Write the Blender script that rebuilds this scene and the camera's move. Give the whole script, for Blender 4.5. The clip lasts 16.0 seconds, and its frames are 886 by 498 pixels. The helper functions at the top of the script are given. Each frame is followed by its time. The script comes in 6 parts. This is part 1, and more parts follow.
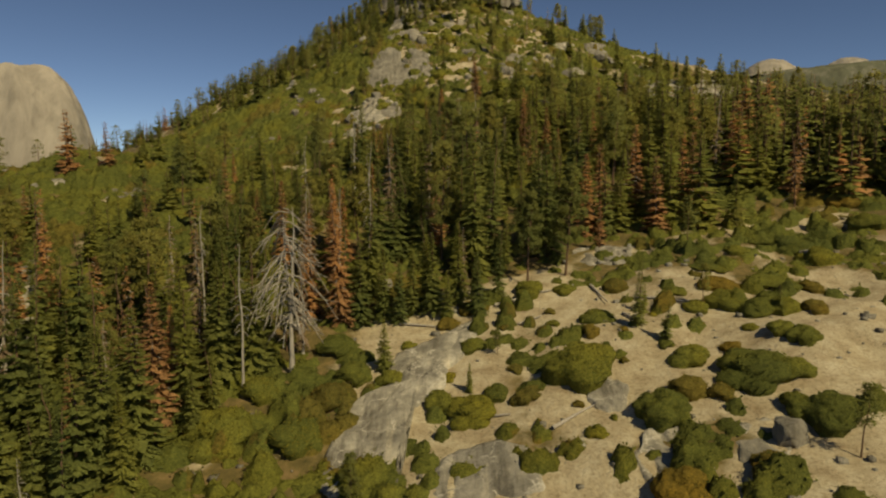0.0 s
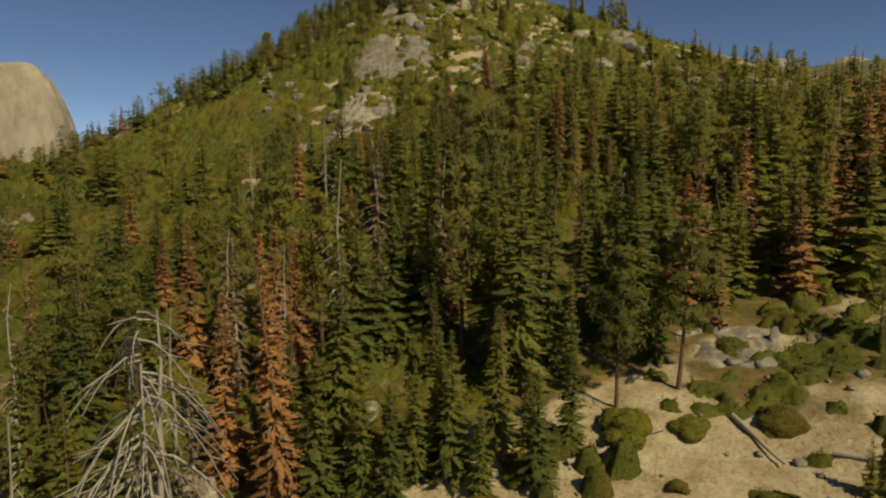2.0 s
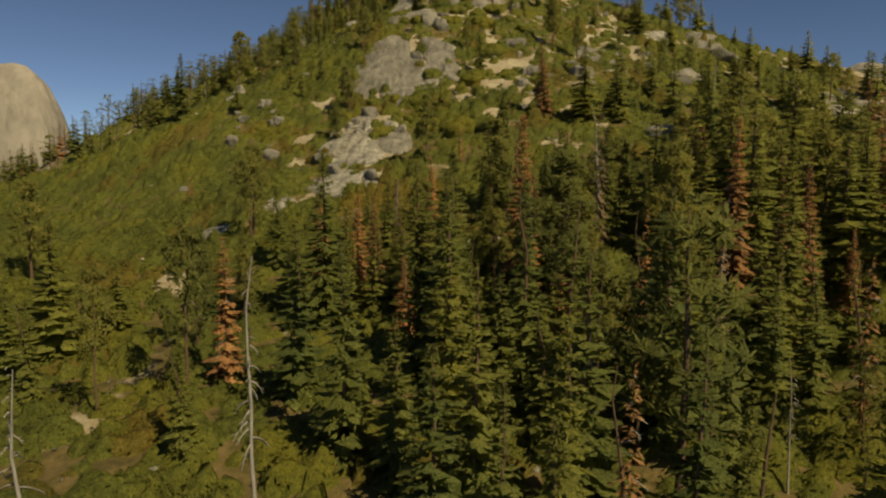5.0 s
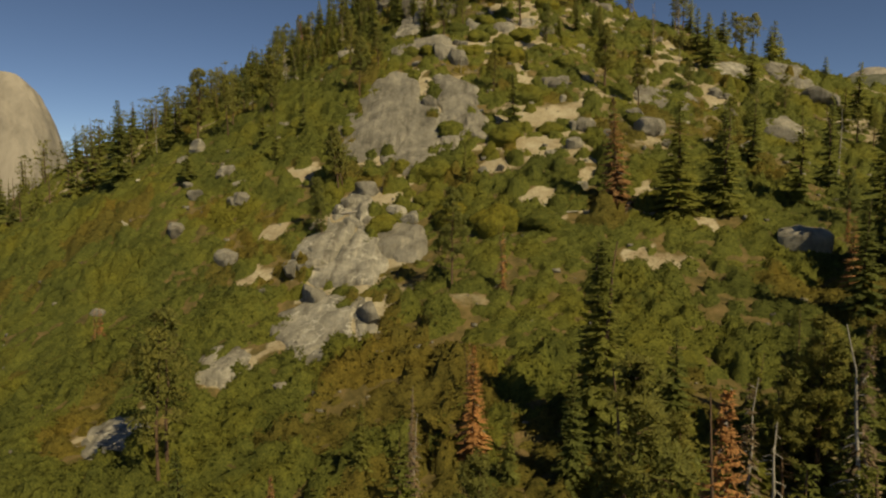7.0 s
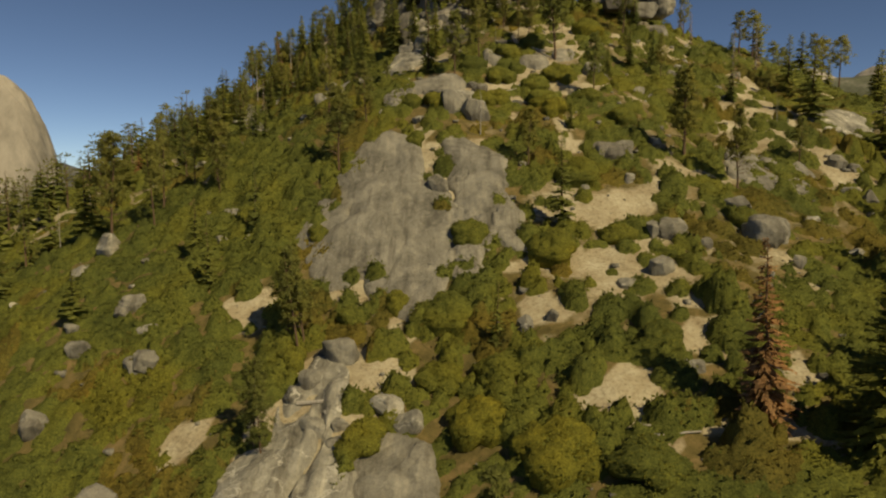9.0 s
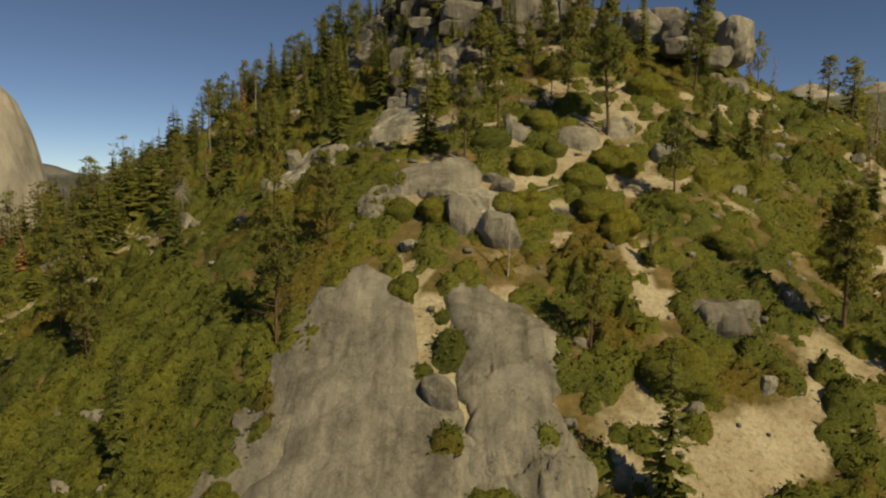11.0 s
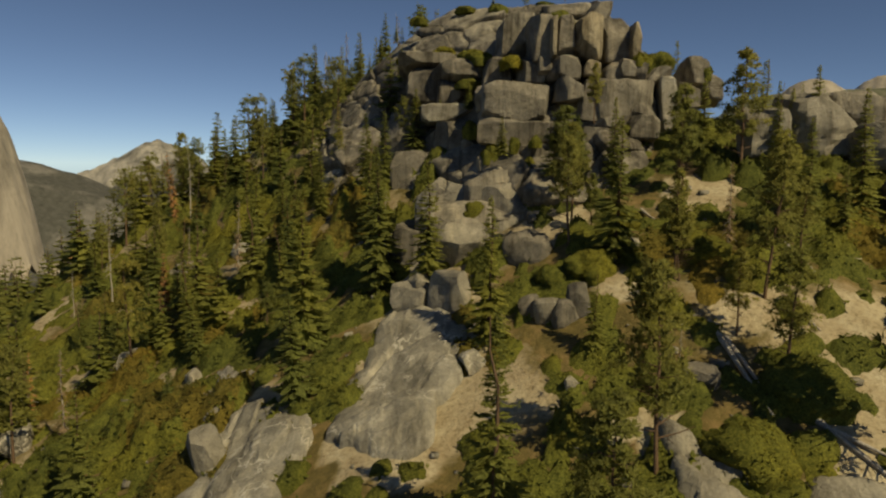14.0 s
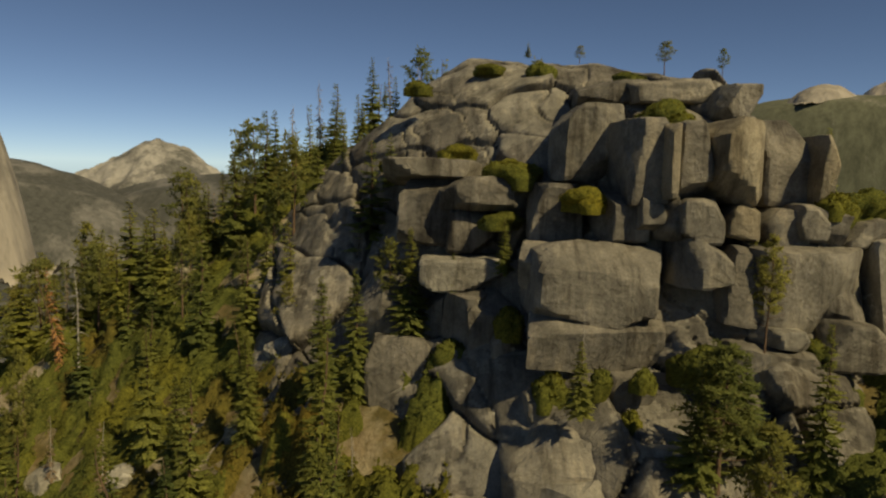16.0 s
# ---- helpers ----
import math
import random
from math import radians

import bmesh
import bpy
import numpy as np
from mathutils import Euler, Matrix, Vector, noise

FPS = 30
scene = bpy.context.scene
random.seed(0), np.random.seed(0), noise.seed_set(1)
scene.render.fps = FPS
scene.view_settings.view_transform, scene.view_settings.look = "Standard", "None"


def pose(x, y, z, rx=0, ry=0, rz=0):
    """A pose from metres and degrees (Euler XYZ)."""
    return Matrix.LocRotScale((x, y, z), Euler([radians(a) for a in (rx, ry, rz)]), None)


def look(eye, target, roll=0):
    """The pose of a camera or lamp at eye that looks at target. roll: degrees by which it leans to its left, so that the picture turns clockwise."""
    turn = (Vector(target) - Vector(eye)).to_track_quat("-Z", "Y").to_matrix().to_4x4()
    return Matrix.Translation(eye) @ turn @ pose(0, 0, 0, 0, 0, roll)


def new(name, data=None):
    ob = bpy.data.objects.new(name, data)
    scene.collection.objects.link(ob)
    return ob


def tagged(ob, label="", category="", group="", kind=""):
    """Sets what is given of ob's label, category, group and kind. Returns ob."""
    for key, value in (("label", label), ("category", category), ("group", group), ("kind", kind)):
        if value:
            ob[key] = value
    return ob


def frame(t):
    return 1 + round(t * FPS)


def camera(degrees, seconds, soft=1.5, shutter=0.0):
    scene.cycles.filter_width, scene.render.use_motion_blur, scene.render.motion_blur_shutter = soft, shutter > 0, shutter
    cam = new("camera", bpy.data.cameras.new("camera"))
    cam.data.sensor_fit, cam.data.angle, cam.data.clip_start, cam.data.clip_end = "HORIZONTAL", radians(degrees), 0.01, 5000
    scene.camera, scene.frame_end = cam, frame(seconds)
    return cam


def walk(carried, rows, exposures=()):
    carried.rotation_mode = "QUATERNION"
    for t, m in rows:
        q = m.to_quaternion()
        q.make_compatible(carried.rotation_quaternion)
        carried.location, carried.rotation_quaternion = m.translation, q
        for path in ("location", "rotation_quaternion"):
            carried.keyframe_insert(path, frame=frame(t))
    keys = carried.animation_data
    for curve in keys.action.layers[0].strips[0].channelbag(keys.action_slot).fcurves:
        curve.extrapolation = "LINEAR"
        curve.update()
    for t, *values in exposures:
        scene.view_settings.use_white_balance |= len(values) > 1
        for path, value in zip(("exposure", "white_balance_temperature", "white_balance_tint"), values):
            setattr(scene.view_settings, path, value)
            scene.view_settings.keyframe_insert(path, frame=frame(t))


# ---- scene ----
cam = camera(65.5, 16.0, soft=2.2)
PATH = [   # seconds, place in metres, turns in degrees
    (0, 0.00, -0.00, 60.00, 83.50, 0.00, 0.00),
    (0.5, -0.36, 10.11, 60.66, 83.35, -0.04, -0.10),
    (1, -0.68, 20.43, 61.46, 83.31, -0.01, -0.19),
    (1.5, -1.34, 30.91, 62.07, 83.36, 0.02, -0.34),
    (2, -2.34, 41.26, 63.01, 83.47, -0.03, -0.43),
    (2.5, -3.52, 50.88, 64.02, 83.54, -0.05, -0.49),
    (3, -4.01, 60.08, 65.15, 83.60, -0.08, -0.32),
    (3.5, -4.83, 69.20, 66.41, 83.60, -0.13, -0.23),
    (5.8, -9.74, 114.52, 78.80, 83.81, -0.46, -0.12),
    (6.5, -10.84, 128.48, 83.80, 83.92, -0.32, -0.18),
    (7, -11.93, 139.15, 87.67, 83.95, -0.25, -0.17),
    (7.5, -12.77, 148.68, 91.22, 83.93, -0.17, -0.09),
    (8, -13.57, 158.85, 94.68, 83.98, -0.10, -0.14),
    (8.5, -13.54, 168.89, 98.46, 83.86, -0.06, -0.13),
    (9, -13.57, 178.75, 102.35, 83.67, -0.14, -0.13),
    (9.2, -13.54, 182.69, 103.90, 83.57, -0.14, -0.06),
    (11.3, -14.91, 222.55, 118.29, 84.14, -1.24, -0.56),
    (12, -16.22, 235.83, 123.27, 84.09, -1.12, -0.76),
    (12.5, -17.38, 244.65, 127.13, 83.92, -1.17, -0.87),
    (13, -18.30, 252.84, 130.91, 83.73, -1.18, -0.99),
    (13.5, -18.88, 260.87, 134.64, 83.58, -1.07, -1.08),
    (14, -19.19, 268.61, 138.30, 83.34, -0.89, -1.02),
    (14.5, -19.28, 276.84, 141.94, 83.14, -0.95, -1.03),
    (15, -19.28, 284.97, 144.84, 83.24, -1.09, -0.97),
    (15.5, -19.53, 294.14, 148.35, 83.03, -1.12, -0.99),
    (16, -19.67, 303.70, 151.35, 83.24, -1.31, -0.89),
]
EXPOSURE, KELVIN, TINT = 0.30, 6800, 7
walk(cam, [(t, pose(x, y, z, rx, ry, rz)) for t, x, y, z, rx, ry, rz in PATH], ((0.0, EXPOSURE, KELVIN, TINT), (16.0, EXPOSURE, KELVIN, TINT)))

# ---- world, sun, exposure ----
SUN_AZ, SUN_EL = 138.0, 46.0          # degrees clockwise from the flight direction (+y), and above the horizon
sky_world = bpy.data.worlds.new("sky")
scene.world = sky_world
sky_world.use_nodes = True
wn = sky_world.node_tree
sky = wn.nodes.new("ShaderNodeTexSky")
sky.sky_type = "NISHITA"
sky.sun_disc = False
sky.sun_elevation = radians(SUN_EL)
sky.sun_rotation = radians(SUN_AZ)
sky.altitude = 4200.0
sky.air_density = 0.65
sky.dust_density = 0.0
sky.ozone_density = 1.0
wn.links.new(sky.outputs["Color"], wn.nodes["Background"].inputs["Color"])
wn.nodes["Background"].inputs["Strength"].default_value = 0.058
sun = new("sun", bpy.data.lights.new("sun", "SUN"))
sun.data.energy = 3.4
sun.data.angle = radians(0.5)
sun.data.color = (1.0, 0.84, 0.52)
sun_from = Vector((math.sin(radians(SUN_AZ)) * math.cos(radians(SUN_EL)), math.cos(radians(SUN_AZ)) * math.cos(radians(SUN_EL)), math.sin(radians(SUN_EL))))
sun.matrix_world = look(sun_from * 500, (0, 0, 0))

rng = np.random.default_rng(7)


# ---- materials ----
def shader(name, rough=0.8):
    m = bpy.data.materials.new(name)
    m.use_nodes = True
    t = m.node_tree
    b = t.nodes["Principled BSDF"]
    b.inputs["Roughness"].default_value = rough
    b.inputs["Specular IOR Level"].default_value = 0.25
    return m, t, b


def noise_node(t, scale, detail=4.0, rough=0.6, vec=None, dist=0.0):
    n = t.nodes.new("ShaderNodeTexNoise")
    n.inputs["Scale"].default_value = scale
    n.inputs["Detail"].default_value = detail
    n.inputs["Roughness"].default_value = rough
    n.inputs["Distortion"].default_value = dist
    if vec is not None:
        t.links.new(vec, n.inputs["Vector"])
    return n.outputs["Fac"]


def ramp(t, fac, stops):
    r = t.nodes.new("ShaderNodeValToRGB")
    while len(r.color_ramp.elements) < len(stops):
        r.color_ramp.elements.new(0.5)
    for e, (p, c) in zip(r.color_ramp.elements, stops):
        e.position = p
        e.color = (*c, 1) if len(c) == 3 else c
    t.links.new(fac, r.inputs["Fac"])
    return r.outputs["Color"]


def mix(t, fac, a, b, kind="MIX"):
    n = t.nodes.new("ShaderNodeMix")
    n.data_type = "RGBA"
    n.blend_type = kind
    for k, v in (("Factor", fac), ("A", a), ("B", b)):
        sock = [s for s in n.inputs if s.name == k and (s.type == "VALUE" if k == "Factor" else s.type == "RGBA")][0]
        if hasattr(v, "is_linked") or hasattr(v, "links"):
            t.links.new(v, sock)
        else:
            sock.default_value = v if k == "Factor" else (*v, 1)
    return [s for s in n.outputs if s.type == "RGBA"][0]


def world_coords(t, stretch=(1, 1, 1)):
    g = t.nodes.new("ShaderNodeNewGeometry")
    mp = t.nodes.new("ShaderNodeMapping")
    mp.inputs["Scale"].default_value = stretch
    t.links.new(g.outputs["Position"], mp.inputs["Vector"])
    return mp.outputs["Vector"]


def relief(t, b, height, strength=0.5, distance=0.3):
    n = t.nodes.new("ShaderNodeBump")
    n.inputs["Strength"].default_value = strength
    n.inputs["Distance"].default_value = distance
    t.links.new(height, n.inputs["Height"])
    t.links.new(n.outputs["Normal"], b.inputs["Normal"])


def ground_material():
    m, t, b = shader("mountain_soil", 0.95)
    v = world_coords(t)
    sand = ramp(t, noise_node(t, 0.35, 6, 0.65, v), [(0.25, (0.225, 0.167, 0.093)), (0.5, (0.38, 0.319, 0.208)), (0.72, (0.49, 0.434, 0.31))])
    specks = ramp(t, noise_node(t, 3.0, 3, 0.7, v), [(0.3, (0.55, 0.5, 0.42)), (0.5, (1, 1, 1)), (0.7, (1.12, 1.1, 1.08))])
    sand = mix(t, 0.8, sand, specks, "MULTIPLY")
    litter = ramp(t, noise_node(t, 0.6, 5, 0.7, v), [(0.3, (0.065, 0.055, 0.018)), (0.5, (0.13, 0.10, 0.034)), (0.7, (0.22, 0.15, 0.065))])
    a = t.nodes.new("ShaderNodeAttribute")
    a.attribute_name = "litter"
    edge = t.nodes.new("ShaderNodeMath")
    edge.operation = "ADD"
    wob = t.nodes.new("ShaderNodeMapRange")
    wob.inputs["To Min"].default_value = -0.45
    wob.inputs["To Max"].default_value = 0.45
    t.links.new(noise_node(t, 0.22, 5, 0.7, v), wob.inputs["Value"])
    t.links.new(a.outputs["Fac"], edge.inputs[0])
    t.links.new(wob.outputs["Result"], edge.inputs[1])
    f = ramp(t, edge.outputs["Value"], [(0.38, (0, 0, 0)), (0.62, (1, 1, 1))])
    t.links.new(mix(t, f, sand, litter), b.inputs["Base Color"])
    relief(t, b, noise_node(t, 1.6, 6, 0.7, v), 0.7, 0.35)
    return m


def granite_material(name, dark, mid, pale, streak=0.5, bump=0.8, vein=None):
    """Weathered granite: mottled grain, pale joints and downward water streaks."""
    m, t, b = shader(name, 0.85)
    v = world_coords(t)
    vs = world_coords(t, (1.0, 0.16, 0.12))
    base = ramp(t, noise_node(t, 0.33, 7, 0.68, v, 0.4), [(0.28, dark), (0.5, mid), (0.74, pale)])
    run = ramp(t, noise_node(t, 0.9, 5, 0.65, vs), [(0.34, (0.36, 0.34, 0.32)), (0.47, (0.9, 0.9, 0.9)), (0.56, (1.0, 1.0, 1.0)), (0.68, (1.5, 1.46, 1.38))])
    base = mix(t, streak, base, run, "MULTIPLY")
    grain = ramp(t, noise_node(t, 6.0, 3, 0.7, v), [(0.32, (0.7, 0.69, 0.66)), (0.55, (1.05, 1.05, 1.05))])
    base = mix(t, 0.6, base, grain, "MULTIPLY")
    patch = ramp(t, noise_node(t, 0.12, 5, 0.75, v, 0.6), [(0.34, (0.45, 0.44, 0.43)), (0.46, (1, 1, 1)), (0.6, (1.0, 1.0, 1.0)), (0.7, (1.35, 1.33, 1.28))])
    base = mix(t, 0.8, base, patch, "MULTIPLY")
    vor = t.nodes.new("ShaderNodeTexVoronoi")
    vor.feature = "DISTANCE_TO_EDGE"
    vor.inputs["Scale"].default_value = 0.27
    warp = t.nodes.new("ShaderNodeTexNoise")
    warp.inputs["Scale"].default_value = 0.5
    warp.inputs["Detail"].default_value = 4
    t.links.new(v, warp.inputs["Vector"])
    bent = t.nodes.new("ShaderNodeVectorMath")
    bent.operation = "MULTIPLY_ADD"
    bent.inputs[1].default_value = (5.5, 5.5, 5.5)
    t.links.new(warp.outputs["Color"], bent.inputs[0])
    t.links.new(v, bent.inputs[2])
    t.links.new(bent.outputs["Vector"], vor.inputs["Vector"])
    if vein:
        where = ramp(t, noise_node(t, 0.4, 3, 0.6, v), [(0.44, (0, 0, 0)), (0.6, (1, 1, 1))])
        line = ramp(t, vor.outputs["Distance"], [(0.0, (0.8, 0.8, 0.8)), (0.035, (0, 0, 0))])
        base = mix(t, mix(t, 1.0, line, where, "MULTIPLY"), base, vein)
    else:
        crack = ramp(t, vor.outputs["Distance"], [(0.0, (0.35, 0.33, 0.3)), (0.028, (1, 1, 1))])
        base = mix(t, 0.25, base, crack, "MULTIPLY")
    o = t.nodes.new("ShaderNodeObjectInfo")
    tone = ramp(t, o.outputs["Random"], [(0.0, (0.82, 0.81, 0.8)), (1.0, (1.12, 1.1, 1.06))])
    base = mix(t, 0.8, base, tone, "MULTIPLY")
    t.links.new(base, b.inputs["Base Color"])
    relief(t, b, noise_node(t, 0.8, 8, 0.7, v, 0.3), bump, 0.5)
    return m


def foliage_material(name, stops, wide, glow=0.25, lobes=0.12):
    """Leaves or needles: colour varies from spray to spray and from plant to plant; some light comes through."""
    m, t, b = shader(name, 0.75)
    b.inputs["Specular IOR Level"].default_value = 0.12
    g = t.nodes.new("ShaderNodeNewGeometry")
    o = t.nodes.new("ShaderNodeObjectInfo")
    c = ramp(t, g.outputs["Random Per Island"], stops)
    tone = ramp(t, o.outputs["Random"], [(0.0, wide[0]), (0.5, (1, 1, 1)), (1.0, wide[1])])
    v = world_coords(t)
    drift = ramp(t, noise_node(t, 0.09, 3, 0.6, v), [(0.35, wide[0]), (0.5, (1, 1, 1)), (0.68, wide[1])])
    c = mix(t, 0.9, c, tone, "MULTIPLY")
    c = mix(t, 0.9, c, drift, "MULTIPLY")
    fine = noise_node(t, 2.6, 6, 0.78, v)
    c = mix(t, 0.85, c, ramp(t, fine, [(0.3, (0.45, 0.47, 0.45)), (0.5, (0.95, 0.95, 0.95)), (0.7, (1.4, 1.35, 1.2))]), "MULTIPLY")
    leaf = noise_node(t, 7.5, 3, 0.7, v)
    c = mix(t, 0.9, c, ramp(t, leaf, [(0.34, (0.5, 0.52, 0.5)), (0.5, (1.0, 1.0, 1.0)), (0.66, (1.4, 1.36, 1.25))]), "MULTIPLY")
    height = t.nodes.new("ShaderNodeMath")
    height.operation = "MULTIPLY_ADD"
    height.inputs[1].default_value = 0.45
    t.links.new(leaf, height.inputs[0])
    t.links.new(fine, height.inputs[2])
    relief(t, b, height.outputs["Value"], 0.8, lobes)
    t.links.new(c, b.inputs["Base Color"])
    tr = t.nodes.new("ShaderNodeBsdfTranslucent")
    t.links.new(c, tr.inputs["Color"])
    ms = t.nodes.new("ShaderNodeMixShader")
    ms.inputs["Fac"].default_value = glow
    t.links.new(b.outputs["BSDF"], ms.inputs[1])
    t.links.new(tr.outputs["BSDF"], ms.inputs[2])
    t.links.new(ms.outputs["Shader"], t.nodes["Material Output"].inputs["Surface"])
    return m


def bark_material(name, a, c):
    m, t, b = shader(name, 0.9)
    tc = t.nodes.new("ShaderNodeTexCoord")
    mp = t.nodes.new("ShaderNodeMapping")
    mp.inputs["Scale"].default_value = (6, 6, 0.8)
    t.links.new(tc.outputs["Object"], mp.inputs["Vector"])
    f = noise_node(t, 1.5, 5, 0.7, mp.outputs["Vector"])
    t.links.new(ramp(t, f, [(0.3, a), (0.7, c)]), b.inputs["Base Color"])
    relief(t, b, f, 0.6, 0.08)
    return m


def distance_material(name, rock, wood, line=0.5):
    """Far mountains: bare granite with woods where it is less steep."""
    m, t, b = shader(name, 0.95)
    v = world_coords(t, (1.0, 1.0, 0.35))
    r = ramp(t, noise_node(t, 0.022, 9, 0.7, v, 0.6), [(0.3, tuple(0.62 * c for c in rock)), (0.52, rock), (0.75, tuple(1.2 * c for c in rock))])
    w = ramp(t, noise_node(t, 0.05, 6, 0.75, v), [(0.3, tuple(0.6 * c for c in wood)), (0.7, tuple(1.4 * c for c in wood))])
    f = ramp(t, noise_node(t, 0.004, 8, 0.75, v), [(line - 0.06, (0, 0, 0)), (line + 0.06, (1, 1, 1))])
    t.links.new(mix(t, f, r, w), b.inputs["Base Color"])
    return m


SOIL = ground_material()
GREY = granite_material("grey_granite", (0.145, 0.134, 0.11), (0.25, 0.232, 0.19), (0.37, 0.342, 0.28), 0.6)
PALE = granite_material("pale_granite", (0.14, 0.131, 0.108), (0.285, 0.266, 0.22), (0.52, 0.487, 0.405), 0.7, vein=(0.62, 0.585, 0.5))
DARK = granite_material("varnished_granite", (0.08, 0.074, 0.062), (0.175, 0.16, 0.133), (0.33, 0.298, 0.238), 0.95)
CLIFF = granite_material("cliff_granite", (0.115, 0.105, 0.086), (0.225, 0.206, 0.168), (0.39, 0.352, 0.28), 0.9)
TAN = granite_material("fresh_tan_granite", (0.15, 0.125, 0.085), (0.29, 0.25, 0.175), (0.42, 0.37, 0.27), 0.9)
FIR = foliage_material("fir_needles", [(0.0, (0.205, 0.215, 0.061)), (0.6, (0.250, 0.262, 0.074)), (1.0, (0.300, 0.314, 0.089))], ((0.72, 0.8, 0.88), (1.14, 1.1, 0.95)), 0.58)
PINE = foliage_material("pine_needles", [(0.0, (0.215, 0.212, 0.062)), (0.6, (0.262, 0.258, 0.076)), (1.0, (0.314, 0.310, 0.091))], ((0.76, 0.84, 0.9), (1.12, 1.06, 0.95)), 0.58)
RUST = foliage_material("dead_rust_needles", [(0.0, (0.335, 0.183, 0.078)), (0.6, (0.430, 0.235, 0.100)), (1.0, (0.525, 0.287, 0.122))], ((0.75, 0.8, 0.9), (1.2, 1.15, 1.1)), 0.35)
DUN = foliage_material("dead_dun_twigs", [(0.0, (0.238, 0.176, 0.115)), (0.6, (0.290, 0.215, 0.140)), (1.0, (0.348, 0.258, 0.168))], ((0.8, 0.8, 0.8), (1.15, 1.1, 1.1)), 0.3)
SHRUB = foliage_material("manzanita_leaves", [(0.0, (0.164, 0.170, 0.034)), (0.6, (0.205, 0.212, 0.043)), (1.0, (0.250, 0.259, 0.052))], ((0.7, 0.74, 0.85), (1.25, 1.1, 0.8)), 0.35, 0.34)
OCHRE = foliage_material("ochre_shrub_leaves", [(0.0, (0.178, 0.145, 0.032)), (0.6, (0.210, 0.170, 0.038)), (1.0, (0.252, 0.204, 0.046))], ((0.8, 0.85, 0.9), (1.25, 1.1, 0.9)), 0.35, 0.34)
BARK = bark_material("brown_bark", (0.06, 0.04, 0.026), (0.20, 0.125, 0.075))
SILVER = bark_material("silvered_dead_wood", (0.20, 0.175, 0.145), (0.46, 0.42, 0.36))
FAR_ROCK = distance_material("far_granite", (0.33, 0.292, 0.238), (0.185, 0.168, 0.138), 0.58)
# ridge colour is lightened to carry distance haze
FAR_WOOD = distance_material("far_wooded_ridge", (0.27, 0.25, 0.2), (0.105, 0.108, 0.07), 0.44)
FAR_PEAK = distance_material("far_bare_peak", (0.32, 0.30, 0.265), (0.105, 0.102, 0.09), 0.5)
# valley colour is greyed and paled, with the air's haze mixed in
FAR_BLUE = distance_material("far_valley", (0.16, 0.152, 0.138), (0.068, 0.068, 0.06), 0.44)


# ---- mesh helpers ----
def mesh_of(name, verts, faces, mats, slots=None, smooth=False, normals=None):
    """One mesh from arrays of vertices and of faces with three or four corners; normals: how the light falls on each vertex."""
    me = bpy.data.meshes.new(name)
    verts, faces = np.asarray(verts, dtype=np.float32), np.asarray(faces, dtype=np.int32)
    n, k = faces.shape
    me.vertices.add(len(verts))
    me.vertices.foreach_set("co", verts.ravel())
    me.loops.add(n * k)
    me.loops.foreach_set("vertex_index", faces.ravel())
    me.polygons.add(n)
    me.polygons.foreach_set("loop_start", np.arange(0, n * k, k, dtype=np.int32))
    if smooth:
        me.polygons.foreach_set("use_smooth", np.ones(n, dtype=bool))
    for m in mats:
        me.materials.append(m)
    if slots is not None:
        me.polygons.foreach_set("material_index", np.asarray(slots, dtype=np.int32))
    me.update(calc_edges=True)
    if normals is not None:
        me.polygons.foreach_set("use_smooth", np.ones(n, dtype=bool))
        me.normals_split_custom_set_from_vertices(np.asarray(normals, dtype=np.float32))
    return me


def child(name, data, parent, label=""):
    ob = new(name, data)
    ob.parent = parent
    if label:
        tagged(ob, label)
    return ob


def value_noise(x, y, seed=0):
    """Smooth random values between -1 and 1 over the plan."""
    x, y = np.asarray(x, float), np.asarray(y, float)
    i, j = np.floor(x).astype(np.int64), np.floor(y).astype(np.int64)
    u, v = x - i, y - j
    u, v = u * u * (3 - 2 * u), v * v * (3 - 2 * v)

    def h(a, b):
        s = np.sin(a * 127.1 + b * 311.7 + seed * 74.7) * 43758.5453
        return (s - np.floor(s)) * 2 - 1
    return (h(i, j) * (1 - u) + h(i + 1, j) * u) * (1 - v) + (h(i, j + 1) * (1 - u) + h(i + 1, j + 1) * u) * v


def fractal(x, y, size, octaves=4, seed=0):
    out = 0
    for k in range(octaves):
        out = out + value_noise(np.asarray(x) * 2 ** k / size + 17 * k, np.asarray(y) * 2 ** k / size - 9 * k, seed + k) * 0.5 ** k
    return out


